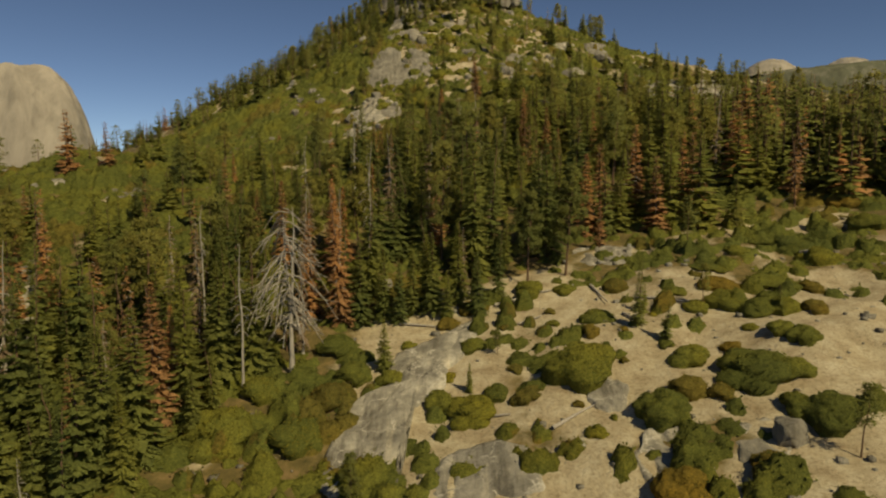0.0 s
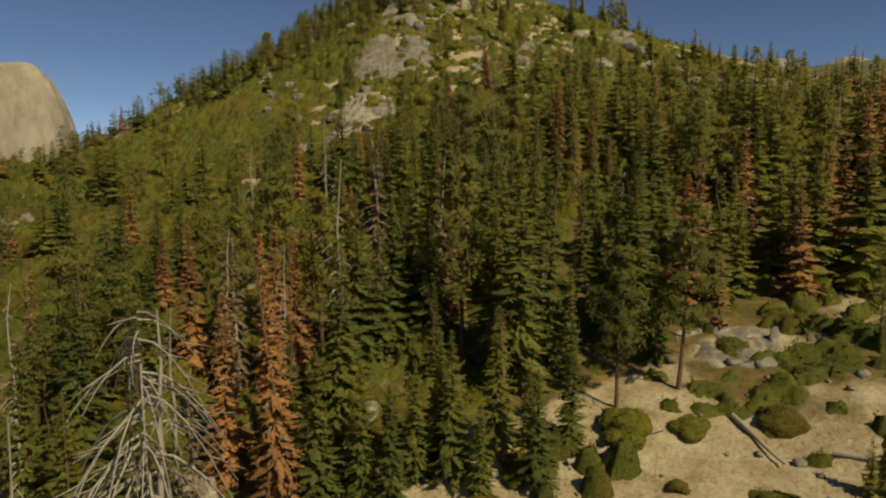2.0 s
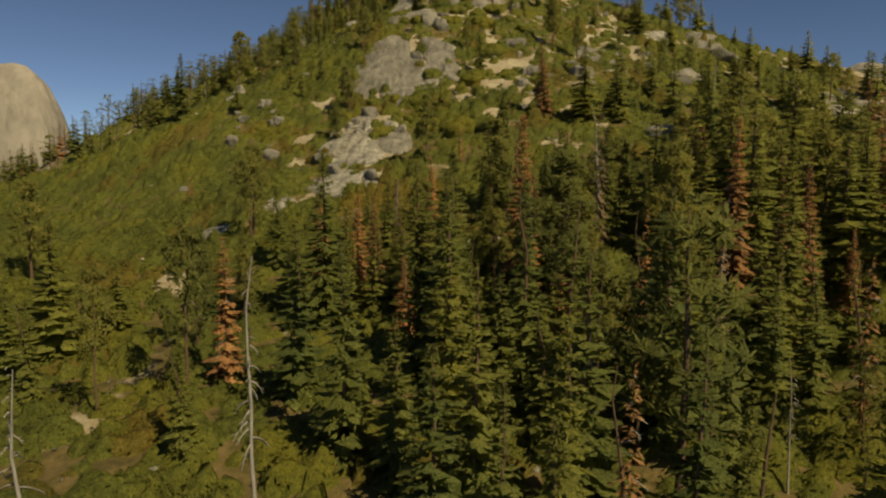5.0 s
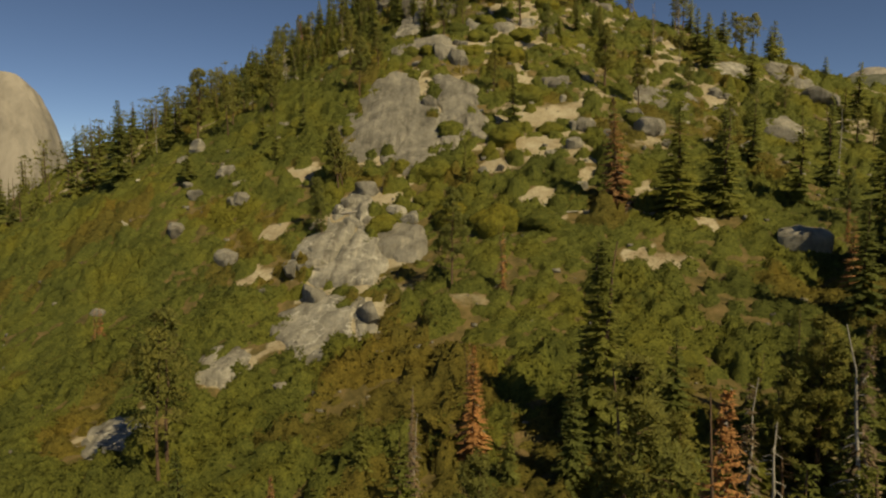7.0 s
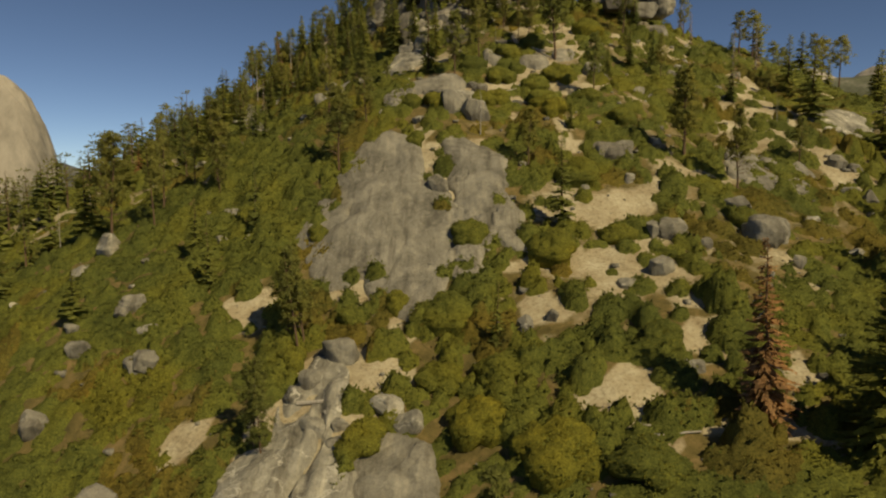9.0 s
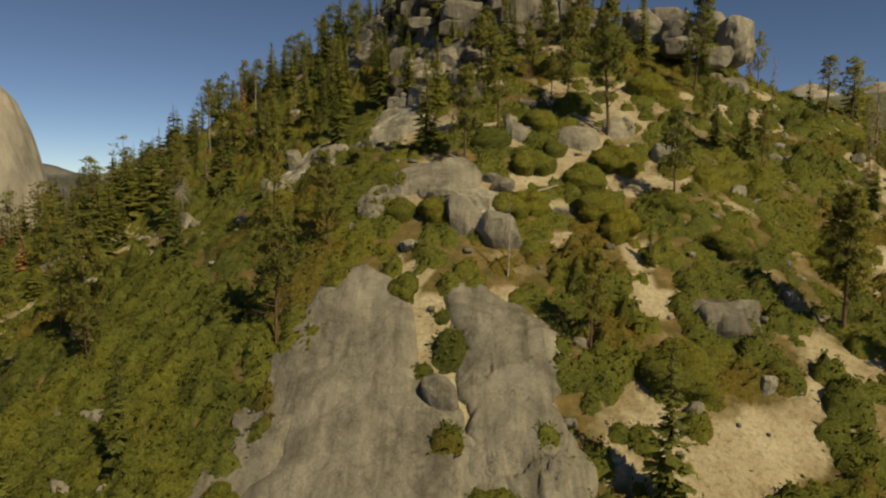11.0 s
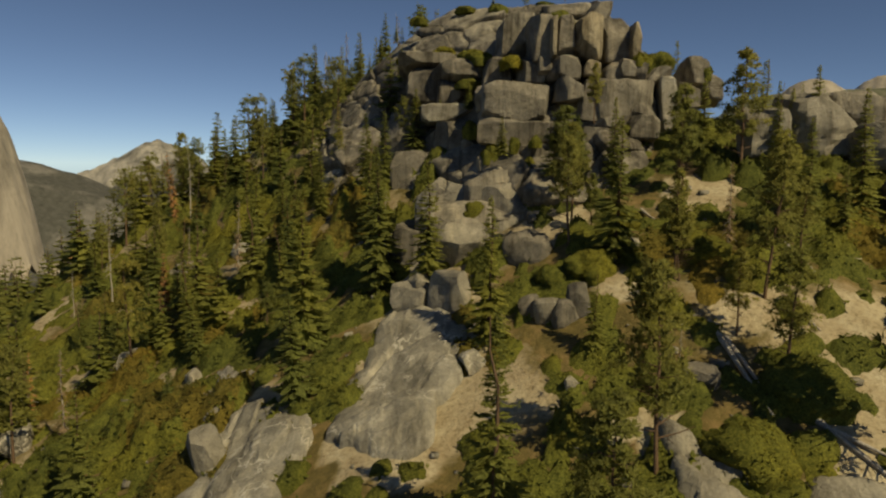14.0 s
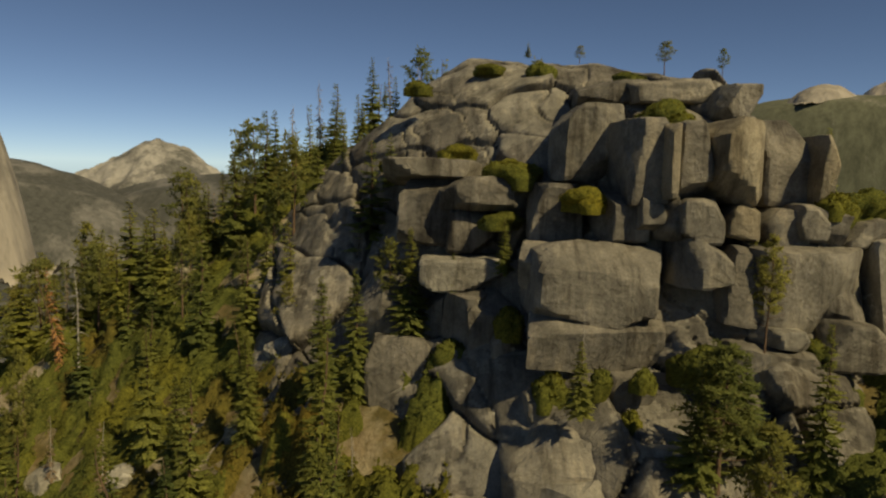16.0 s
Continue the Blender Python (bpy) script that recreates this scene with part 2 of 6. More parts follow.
# ---- the mountain side: heights of cross-sections, west to east, at stations up the slope ----
ACROSS = np.array((-180, -90, -55, -22, 8, 40, 85, 180.0))
ALONG = np.array((0, 50, 85, 120, 170, 215, 255, 290, 320, 352, 392, 440.0))
SURVEY = (
    (3, 9.1, 13.1, 17.9, 22.4, 26.4, 29.8, 37.7),
    (13.6, 24.8, 28.2, 29.5, 33, 39.1, 43.2, 49.6),
    (19.9, 35.7, 39.8, 40.5, 42.1, 45.3, 49.9, 57.1),
    (25.1, 47.6, 50.5, 53.1, 52.1, 52.8, 56.3, 63.5),
    (32.5, 63, 59.1, 60.9, 64.5, 67.6, 68.7, 70.6),
    (38.6, 57.9, 65.9, 73.2, 77.7, 78.9, 78.9, 76.6),
    (43.2, 73.1, 87.2, 91.9, 95.1, 93, 90, 82),
    (47.4, 85.5, 100.6, 113.7, 114.7, 111.4, 104.7, 86.5),
    (51.3, 97.3, 110.3, 124.1, 133.1, 125.2, 113.4, 88.3),
    (53.9, 103.9, 118.9, 138.3, 144.3, 136.6, 118.4, 89),
    (52.3, 113.1, 137.3, 155.7, 146.7, 133.6, 116.4, 89.3),
    (47, 109.6, 131.3, 146.2, 138.2, 128.8, 115, 89.7),
)
SURVEY = np.array(SURVEY)


def weights(stops, v):
    v = np.clip(np.asarray(v, float), stops[0], stops[-1])
    n, r = len(stops), np.arange(len(v))
    i = np.clip(np.searchsorted(stops, v) - 1, 0, n - 2)
    h = stops[i + 1] - stops[i]
    u = (v - stops[i]) / h
    w = np.zeros((len(v), n))
    w[r, i] += 2 * u ** 3 - 3 * u ** 2 + 1
    w[r, i + 1] += 3 * u ** 2 - 2 * u ** 3
    for j, f in ((i, (u ** 3 - 2 * u ** 2 + u) * h), (i + 1, (u ** 3 - u ** 2) * h)):
        lo, hi = np.maximum(j - 1, 0), np.minimum(j + 1, n - 1)
        s = stops[hi] - stops[lo]
        np.add.at(w, (r, hi), f / s)
        np.add.at(w, (r, lo), -f / s)
    return w


def ground(x, y, rough=True):
    """Height of the ground, in metres, over the whole sheet."""
    x, y = np.broadcast_arrays(np.atleast_1d(np.asarray(x, float)), np.atleast_1d(np.asarray(y, float)))
    shape = x.shape
    x, y = x.ravel(), y.ravel()
    wy, wx = weights(ALONG, y), weights(ACROSS, x)
    z = np.einsum("ni,ij,nj->n", wy, SURVEY, wx, optimize=True)
    out = np.hypot(np.maximum(np.abs(x) - 180, 0), np.maximum(np.maximum(-y, y - 430), 0))
    if rough:
        z = z + (0.9 * fractal(x, y, 14, 4, 3) + 0.35 * fractal(x, y, 3.2, 3, 8)) * np.clip((np.abs(x) + 40) / 60, 0.55, 1)
    low = -170 + 60 * fractal(x, y, 700, 4, 5)
    f = np.clip(out / 800, 0, 1)
    f = f * f * (3 - 2 * f)
    return (z * (1 - f) + low * f).reshape(shape)


def g1(x, y):
    return float(ground(x, y)[0])


# ---- clearings: places with no trees, and bare ground with no brush (x, y, half width, half length) ----
GLADES = ((-68, 140, 20, 14), (-50, 166, 9, 7), (-44, 196, 9, 12), (54, 117, 14, 7), (-95, 150, 14, 12))
SAND_LOW = ((-34, 250, 4, 4.2), (-4, 244, 3.1, 4.3), (1, 232, 3.6, 4.1), (10, 238, 3.4, 5.3), (10, 228, 6.4, 3), (3, 261, 5.6, 3.3), (9, 262, 3.8, 2.3), (1, 252, 6.8, 1.7), (11, 217, 4.1, 2.1), (-19, 239, 3.5, 2.2), (-18, 246, 2.2, 2.5), (-36, 235, 2.8, 1.9), (-35, 226, 2.9, 2.1), (16, 234, 2.2, 2.6), (-47, 188, 2.5, 2.5), (-39, 180, 4.5, 3.6), (-40, 199, 4.1, 2.5), (12, 216, 4.3, 2.7), (32, 240, 4.5, 1.8), (20, 224, 3.9, 2.5), (-66, 138, 5, 3))
SAND_HIGH = ((-1, 295, 2.9, 3.1), (9, 292, 4.7, 1.6), (2, 283, 4, 1.6), (4, 280, 2.6, 1.8), (-6, 291, 3, 2.3), (-3, 282, 2.9, 2), (4, 275, 3.6, 2), (-2, 288, 3.5, 1.4), (4, 328, 3.3, 3.2), (2, 313, 2.8, 1.8), (-6, 300, 2.2, 1.7), (1, 297, 3.3, 1.9), (-5, 318, 2, 1.8), (5, 314, 3.9, 1.6), (-6, 307, 2.6, 1.8), (-9, 287, 4, 3))
ROCKY = ((-19, 262, 7, 16), (-9, 266, 3.5, 9), (-25, 231, 5.5, 12), (-18, 228, 4, 4), (-24, 211, 6, 3.5), (-33, 207, 2, 3.5), (-14, 291, 4.5, 5.5), (-21, 316, 3.8, 8), (-32, 310, 3.2, 10), (2, 300, 3, 2.5), (0, 73, 5, 10))


def bare(x, y, edge=1.0):
    """True on bare sand and rock, with a ragged edge."""
    x, y = np.asarray(x, float), np.asarray(y, float)
    rag = 0.45 * fractal(x, y, 3.5, 3, 91)
    out = np.zeros(np.broadcast(x, y).shape, bool)
    for a, b, w, l in SAND_LOW + SAND_HIGH:
        out |= np.hypot((x - a) / w, (y - b) / l) + rag < 0.82 * edge
    for a, b, w, l in ROCKY:
        out |= np.hypot((x - a) / w, (y - b) / l) + 0.5 * rag < edge
    return out


def edge_of_wood(x):
    """Where the dense forest begins, going up the slope."""
    return np.interp(x, (-110, -60, -36, -25, -18, -6, 6, 16, 30, 50, 70, 110), (26, 32, 44, 57, 76, 88, 92, 97, 104, 110, 113, 112))


def ridge_wood(x, y):
    """Positive on the wooded west flank of the upper ridge."""
    return np.interp(y, (258, 272, 282, 296, 304, 322, 330, 345, 365, 430), (-130, -74, -44, -42, -50, -48, -36, -29, -24, -18)) - x


def wood_density(x, y):
    x, y = np.asarray(x, float), np.asarray(y, float)
    lower = np.clip((y - edge_of_wood(x)) / 3, 0, 1) * np.clip((182 + 0.42 * np.maximum(x + 6, 0) - y) / 18, 0, 1)
    west = np.clip((-8 - x) / 22, 0, 1) * np.clip((y - 96) / 15, 0, 1)
    lower = lower * (0.82 - 0.4 * west)
    upper = np.clip(ridge_wood(x, y) / 6, 0, 1) * (0.45 + 0.15 * np.clip((y - 322) / 10, 0, 1)) * np.clip((y - 250) / 16, 0, 1)
    east = np.clip((x - 48) / 20, 0, 1) * np.clip((y - 120) / 20, 0, 1) * 0.32 * np.clip((290 - y) / 40, 0, 1)
    open_slope = (0.06 + 0.07 * np.clip((y - 300) / 6, 0, 1) * (x > -26)) * (y > 236) * (x > -60) * (x < 80)
    return np.maximum(np.maximum(np.maximum(lower, upper), east), open_slope)


def brush_density(x, y):
    x, y = np.asarray(x, float), np.asarray(y, float)
    slope = np.clip((y - 172) / 15, 0, 1) * (1.1 - 0.36 * np.exp(-(((x + 16) / 15) ** 2)) * np.clip((y - 200) / 15, 0, 1) - (0.36 + 0.02 * np.clip((y - 250) / 10, 0, 1) - 0.14 * np.clip((y - 315) / 12, 0, 1)) * np.clip((x + 8) / 12, 0, 1) * np.clip((y - 232) / 16, 0, 1))
    slope = slope - 0.12 * np.clip((y - 285) / 25, 0, 1) - 0.24 * np.clip((ridge_wood(x, y) + 8) / 10, 0, 1) * np.clip((y - 240) / 20, 0, 1)
    front = np.clip((186 - y) / 15, 0, 1) * np.where(y < edge_of_wood(x) + 2, 0.03 + 0.6 * np.clip((-8 - x) / 5, 0, 1), 0.45 + 0.4 * np.maximum(np.clip((-10 - x) / 20, 0, 1), np.clip((y - 135) / 15, 0, 1)))
    front = np.maximum(front, 0.42 * np.clip((x - 14) / 8, 0, 1) * np.clip((y - 84) / 6, 0, 1) * (y < 120))
    slope = slope + 0.3 * np.clip((-26 - x) / 8, 0, 1) * (slope > 0.3) * np.clip((262 - y) / 20, 0, 1)
    d = np.maximum(slope, front)
    d = d - 0.06 * np.clip((y - 262) / 10, 0, 1) * (d > 0) * np.clip((-20 - x) / 6, 0, 1)
    return np.clip(d + 0.45 * fractal(x, y, 8, 3, 21) * (d > 0), 0, 1)


def axis(lo, hi, step, reach):
    mid = np.arange(lo, hi + 0.01, step)
    far = np.cumsum(step * 1.22 ** np.arange(1, 60))
    far = far[far < reach]
    return np.concatenate([(lo - far)[::-1], mid, hi + far])


gx, gy = axis(-150, 130, 1.45, 4700), axis(20, 430, 1.45, 4700)
GX, GY = np.meshgrid(gx, gy)
GZ = ground(GX, GY)
ids = np.arange(GX.size).reshape(GX.shape)
ground_mesh = mesh_of("ground", np.stack([GX, GY, GZ], -1).reshape(-1, 3), np.stack([ids[:-1, :-1], ids[:-1, 1:], ids[1:, 1:], ids[1:, :-1]], -1).reshape(-1, 4), [SOIL, FAR_BLUE], smooth=True)
far_cell = (np.abs(GX[:-1, :-1] + 5) > 400) | (GY[:-1, :-1] > 620) | (GY[:-1, :-1] < -250)
ground_mesh.polygons.foreach_set("material_index", far_cell.astype(np.int32).ravel())
litter = ground_mesh.attributes.new("litter", "FLOAT", "POINT")
shade = np.clip(np.maximum(wood_density(GX, GY) * 0.95, (brush_density(GX, GY) - 0.05) * 1.35), 0, 1)
shade = shade * (1 - 0.3 * np.clip((GX + 12) / 10, 0, 1) * np.clip((GY - 238) / 15, 0, 1) * np.clip((335 - GY) / 10, 0, 1))
shade = shade * (1 - 0.4 * np.clip((ridge_wood(GX, GY) + 8) / 10, 0, 1) * np.clip((GY - 240) / 20, 0, 1))
shade = np.where(bare(GX, GY, 1.1), 0.12 * shade, shade)
past = np.maximum.reduce([np.abs(GX) - 135, GY - 415, 32 - GY]) + 22 * fractal(GX, GY, 45, 4, 61)
rim = np.clip(past / 20, 0, 1)
shade = shade * (1 - rim) + (0.5 + 0.5 * fractal(GX, GY, 60, 4, 62)) * rim
litter.data.foreach_set("value", shade.astype(np.float32).ravel())
tagged(new("ground", ground_mesh), "sunlit mountain slope of tan decomposed granite sand and brown litter", "ground", kind="structure")


# ---- far mountains ----
def mountain(name, cx, cy, top, base, rx, ry, power, seed, material, label, rough=0.12, crest=0.0, flat=2.2):
    """A mountain as a solid hill: rounded (flat high) or peaked (flat low), with a ragged foot."""
    n = 90
    u = np.linspace(-1.25, 1.25, n)
    X, Y = np.meshgrid(u, u)
    r = (np.abs(X) ** power + np.abs(Y) ** power) ** (1 / power)
    z = 1 - np.clip(r, 0, 1.25) ** flat
    z = z + rough * fractal(X * 3 + seed, Y * 3, 1.0, 6, seed) * (0.25 + r) + crest * X
    V = np.stack([cx + rx * X, cy + ry * Y, base + (top - base) * z], -1).reshape(-1, 3)
    i = np.arange(n * n).reshape(n, n)
    me = mesh_of(name, V, np.stack([i[:-1, :-1], i[:-1, 1:], i[1:, 1:], i[1:, :-1]], -1).reshape(-1, 4), [material], smooth=True)
    return tagged(new(name, me), label, "mountain", kind="structure")


mountain("backdrop_granite_dome", -975, 1610, 300, 120, 160, 95, 2.3, 3, FAR_ROCK, "huge pale bare granite dome far across the valley", 0.085, 0, 3.4)
mountain("backdrop_valley_wall", -2000, 2900, 158, -420, 1300, 800, 2.0, 11, FAR_BLUE, "hazy wooded valley wall behind the granite dome", 0.07, 0, 2.6)
mountain("backdrop_peak", -1500, 4080, 280, 20, 430, 400, 2.0, 5, FAR_PEAK, "distant pale bare granite peak above dark woods", 0.16, 0, 1.15)
mountain("backdrop_north_woods", -750, 3300, 108, -420, 1250, 650, 2.0, 16, FAR_BLUE, "dark hazy wooded ridge closing the valley", 0.06, 0, 2.4)
mountain("backdrop_east_ridge", 1500, 2090, 350, -250, 950, 420, 2.2, 9, FAR_WOOD, "long wooded ridge with pale rock far to the east", 0.025, 0, 10.0)
mountain("backdrop_ridge_knob", 927, 1990, 372, 340, 70, 60, 2.2, 14, FAR_ROCK, "pale rounded granite knob on the wooded ridge", 0.08, 0, 2.0)
mountain("backdrop_ridge_knob", 1430, 2480, 455, 400, 100, 100, 2.2, 15, FAR_ROCK, "pale rounded granite knob on the wooded ridge", 0.08, 0, 2.0)


# ---- rocks ----
def unit_grid(n):
    """A cube's skin as a grid of quads, on [-1, 1]."""
    u = np.linspace(-1, 1, n + 1)
    A, B = np.meshgrid(u, u)
    one = np.ones_like(A)
    V, Fc = [], []
    for k, (p, q, s) in enumerate(((A, B, one), (B, A, -one))):
        for roll in range(3):
            V.append(np.roll(np.stack([p, q, s], -1), roll, -1).reshape(-1, 3))
            i = np.arange((n + 1) ** 2).reshape(n + 1, n + 1) + (k * 3 + roll) * (n + 1) ** 2
            Fc.append(np.stack([i[:-1, :-1], i[:-1, 1:], i[1:, 1:], i[1:, :-1]], -1).reshape(-1, 4))
    V, Fc = np.concatenate(V), np.concatenate(Fc)
    key = np.round(V, 5)
    _, first, back = np.unique(key, axis=0, return_index=True, return_inverse=True)
    return V[first], back.ravel()[Fc]


GRID_ROCK, GRID_BLOCK = unit_grid(7), unit_grid(11)


def noise3(P, size, seed, octaves=3):
    return np.array([noise.fractal((p / size) + Vector((seed * 3.7, seed * 1.3, -seed)), 0.9, 2.0, octaves) for p in map(Vector, P)])


def rock_mesh(name, w, d, h, seed, material, power=3.0, rough=0.16, cuts=5, grid=None, size=None, bite=0.6):
    """A rounded block w x d x h metres, centred, with flats cut off it and a worn, uneven skin."""
    V, Fc = grid or GRID_ROCK
    r = random.Random(seed)
    n = (np.abs(V) ** power).sum(1) ** (1 / power)
    P = V / n[:, None]
    for _ in range(cuts):
        c = np.array(Vector((r.gauss(0, 1), r.gauss(0, 1), r.gauss(0.25, 0.8))).normalized())
        off = float((P @ c).max()) * r.uniform(bite, 0.95)
        over = P @ c - off
        P = P - np.outer(np.clip(over, 0, None), c)
    half = np.array((w, d, h)) / 2
    Q = P * half
    size = size or max(1.2, 0.45 * max(w, d, h))
    bump = noise3(Q, size, seed) * rough * min(half) + noise3(Q, size * 0.3, seed + 5, 2) * rough * 0.3 * min(half)
    nrm = P / (half ** 2)
    nrm = nrm / np.maximum(np.linalg.norm(nrm, axis=1), 1e-9)[:, None]
    me = mesh_of(name, Q + nrm * bump[:, None], Fc, [material], smooth=True)
    me.set_sharp_from_angle(angle=radians(24))
    return me


def slope_turn(x, y, yaw, lean=1.0):
    """A turn that stands on the slope at (x, y): yaw in degrees, lean 0 upright, 1 square to the ground."""
    e = 3.0
    n = Vector((-(g1(x + e, y) - g1(x - e, y)) / (2 * e), -(g1(x, y + e) - g1(x, y - e)) / (2 * e), 1)).normalized()
    n = Vector((0, 0, 1)).lerp(n, lean).normalized()
    return n.to_track_quat("Z", "Y").to_matrix().to_4x4() @ Matrix.Rotation(radians(yaw), 4, "Z")


stone_count = [0]


def boulder(x, y, w, d, h, material=None, sink=0.36, yaw=None, lean=0.4, label="", group="boulders on the slope"):
    stone_count[0] += 1
    s = stone_count[0]
    material = material or GREY
    r = random.Random(s)
    ob = new("boulder", rock_mesh("boulder", w, d, h, s, material, r.uniform(3.2, 6.0), 0.14, 14, GRID_BLOCK if max(w, h) > 3 else GRID_ROCK))
    ob.matrix_world = Matrix.Translation((x, y, g1(x, y) + h * (0.5 - sink))) @ slope_turn(x, y, r.uniform(-40, 40) if yaw is None else yaw, lean)
    what = {"grey_granite": "weathered grey granite boulder", "pale_granite": "pale sunlit granite boulder", "varnished_granite": "dark weathered granite boulder", "fresh_tan_granite": "tan granite boulder"}[material.name]
    how = "large " if w > 4 else ""
    return tagged(ob, label or how + what + " half sunk in the sandy slope", "boulder", group)


def slab(x, y, wide, tall, yaw=0.0, thick=0.8, material=None, taper=0.0, seed=None, label="", wavy=0.4, crack=0.75, outline=None):
    """A sheet of bare granite that follows the slope, with rounded, broken edges. taper narrows its upper end."""
    stone_count[0] += 1
    s = stone_count[0] if seed is None else seed
    material = material or GREY
    n = int(min(60, max(16, max(wide, tall) * 3.0)))
    u = np.linspace(-1, 1, n)
    A, B = np.meshgrid(u, u)
    # square to rounded square
    a, b = A * np.sqrt(1 - 0.36 * B * B), B * np.sqrt(1 - 0.36 * A * A)
    r = np.maximum(np.abs(A), np.abs(B))
    ang = np.arctan2(b, a)
    wob = 1 + 0.16 * value_noise(ang * 2.2 + s * 7.1, r * 0 + s, s) + 0.08 * value_noise(ang * 6 + s, r * 0, s + 3)
    lx, ly = a * wob * wide / 2 * (1 - taper * b), b * wob * tall / 2
    c, sn = math.cos(radians(yaw)), math.sin(radians(yaw))
    X, Y = x + lx * c - ly * sn, y + lx * sn + ly * c
    if outline:
        corner = np.array(outline) - (x, y)
        turn = np.arctan2(corner[:, 1], corner[:, 0])
        order = np.argsort(turn)
        turn, far = turn[order], np.hypot(corner[:, 0], corner[:, 1])[order]
        flat = np.arctan2(B * tall, A * wide)
        reach = np.interp(flat, turn, far, period=2 * math.pi) * (1 + 0.07 * value_noise(flat * 4 + s, r * 0, s) + 0.04 * value_noise(flat * 11 + s, r * 0, s + 3))
        X, Y = x + np.cos(flat) * r * reach, y + np.sin(flat) * r * reach
    lift = thick * (1 - r ** 5) * (0.75 + wavy * fractal(X, Y, 5, 3, s)) - (r >= 0.999) * 0.9 - 0.12
    joint = fractal(X * 0.8 + s, Y * 0.45 - s, 4.5, 2, s + 9)
    lift = lift - crack * np.exp(-((joint / 0.07) ** 2)) * (1 - r ** 3) + 0.75 * wavy * np.maximum(np.floor(2.8 * fractal(X, Y, 6, 2, s + 30)), -0.4) * thick + 0.1
    Z = ground(X, Y, False) + 0.9 * fractal(X, Y, 14, 2, 3) * np.clip((np.abs(X) + 40) / 60, 0.55, 1) + lift + 0.3
    i = np.arange(n * n).reshape(n, n)
    me = mesh_of("granite_slab", np.stack([X, Y, Z], -1).reshape(-1, 3), np.stack([i[:-1, :-1], i[:-1, 1:], i[1:, 1:], i[1:, :-1]], -1).reshape(-1, 4), [material], smooth=True)
    what = {"grey_granite": "smooth weathered grey granite slab", "pale_granite": "pale streaked bare granite slab", "varnished_granite": "dark varnished granite slab", "fresh_tan_granite": "tan granite slab"}[material.name]
    return tagged(new("granite_slab", me), label or what + " lying bare on the slope", "rock slab", "bare granite slabs")


def outlined(material, thick, *corners, label="", crack=0.75, wavy=0.4):
    """A bare granite slab that fills the plan given by its corners."""
    P = np.array(corners)
    x, y = P.mean(0)
    wide, tall = np.ptp(P[:, 0]), np.ptp(P[:, 1])
    return slab(float(x), float(y), float(wide), float(tall), 0.0, thick, material, label=label, outline=corners, crack=crack, wavy=wavy)


# ---- plants ----
def sprays(base, way, side, length, width):
    """Pointed leaf sprays: a four-cornered blade from each base along way, spread by side."""
    base, way, side = (np.asarray(k, float) for k in (base, way, side))
    L, W = np.asarray(length)[:, None], np.asarray(width)[:, None]
    mid = base + way * L * 0.45
    V = np.stack([base, mid + side * W / 2, base + way * L, mid - side * W / 2], 1).reshape(-1, 3)
    return V, np.arange(len(V)).reshape(-1, 4)


def unit(v):
    return v / np.maximum(np.linalg.norm(v, axis=-1, keepdims=True), 1e-9)


def taper_tube(points, radii, sides=6):
    """A tapered tube along points."""
    P, V, Fc = np.asarray(points, float), [], []
    for k, p in enumerate(P):
        d = unit(P[min(k + 1, len(P) - 1)] - P[max(k - 1, 0)])
        s = unit(np.cross(d, (0.31, 0.95, 0.05)))
        t = np.cross(d, s)
        a = np.arange(sides) * 2 * math.pi / sides
        V.append(p + radii[k] * (np.cos(a)[:, None] * s + np.sin(a)[:, None] * t))
    for k in range(len(P) - 1):
        for j in range(sides):
            Fc.append((k * sides + j, k * sides + (j + 1) % sides, (k + 1) * sides + (j + 1) % sides, (k + 1) * sides + j))
    return np.concatenate(V), np.array(Fc)


def joined(pieces):
    V, Fc, n = [], [], 0
    for v, f in pieces:
        V.append(v)
        Fc.append(f + n)
        n += len(v)
    return np.concatenate(V), np.concatenate(Fc)


def trunk_shape(H, thick, seed, sides=6, bend=0.012):
    r = np.random.default_rng(seed)
    z = np.linspace(0, 0.97, 8)
    off = np.cumsum(r.normal(0, bend, (8, 2)), 0) * z[:, None]
    P = np.column_stack([off * H, z * H])
    P[0, 2] = -0.5
    R = thick * np.interp(z, (0, 0.05, 0.5, 1), (1.25, 1.0, 0.62, 0.1))
    return taper_tube(P, R, sides), P


def bough(r, foot, out, L, spread, start, sag, lift):
    """One flat leafy bough: a roof of needles along a limb, with ragged edges."""
    across = np.array((-out[1], out[0], 0.0))
    across /= np.linalg.norm(across) + 1e-9
    s = np.array((start, start + 0.55 * (1 - start), 1.0))
    mid = foot + out * L * s[:, None] + np.outer(sag * s ** 2 + lift * s ** 4, (0, 0, L))
    half = spread * L * np.array((0.4, 1.0, 0.15))
    edge = [mid + side * across * (half * r.uniform(0.55, 1.35, 3))[:, None] - np.outer(half * r.uniform(0.3, 0.9, 3), (0, 0, 1)) + out * r.uniform(-0.1, 0.14, (3, 1)) * L for side in (1, -1)]
    V = np.concatenate([edge[0], mid, edge[1]])
    F = [(i, i + 3, i + 4, i + 1) for i in range(2)] + [(i + 3, i + 6, i + 7, i + 4) for i in range(2)]
    return V, np.array(F)


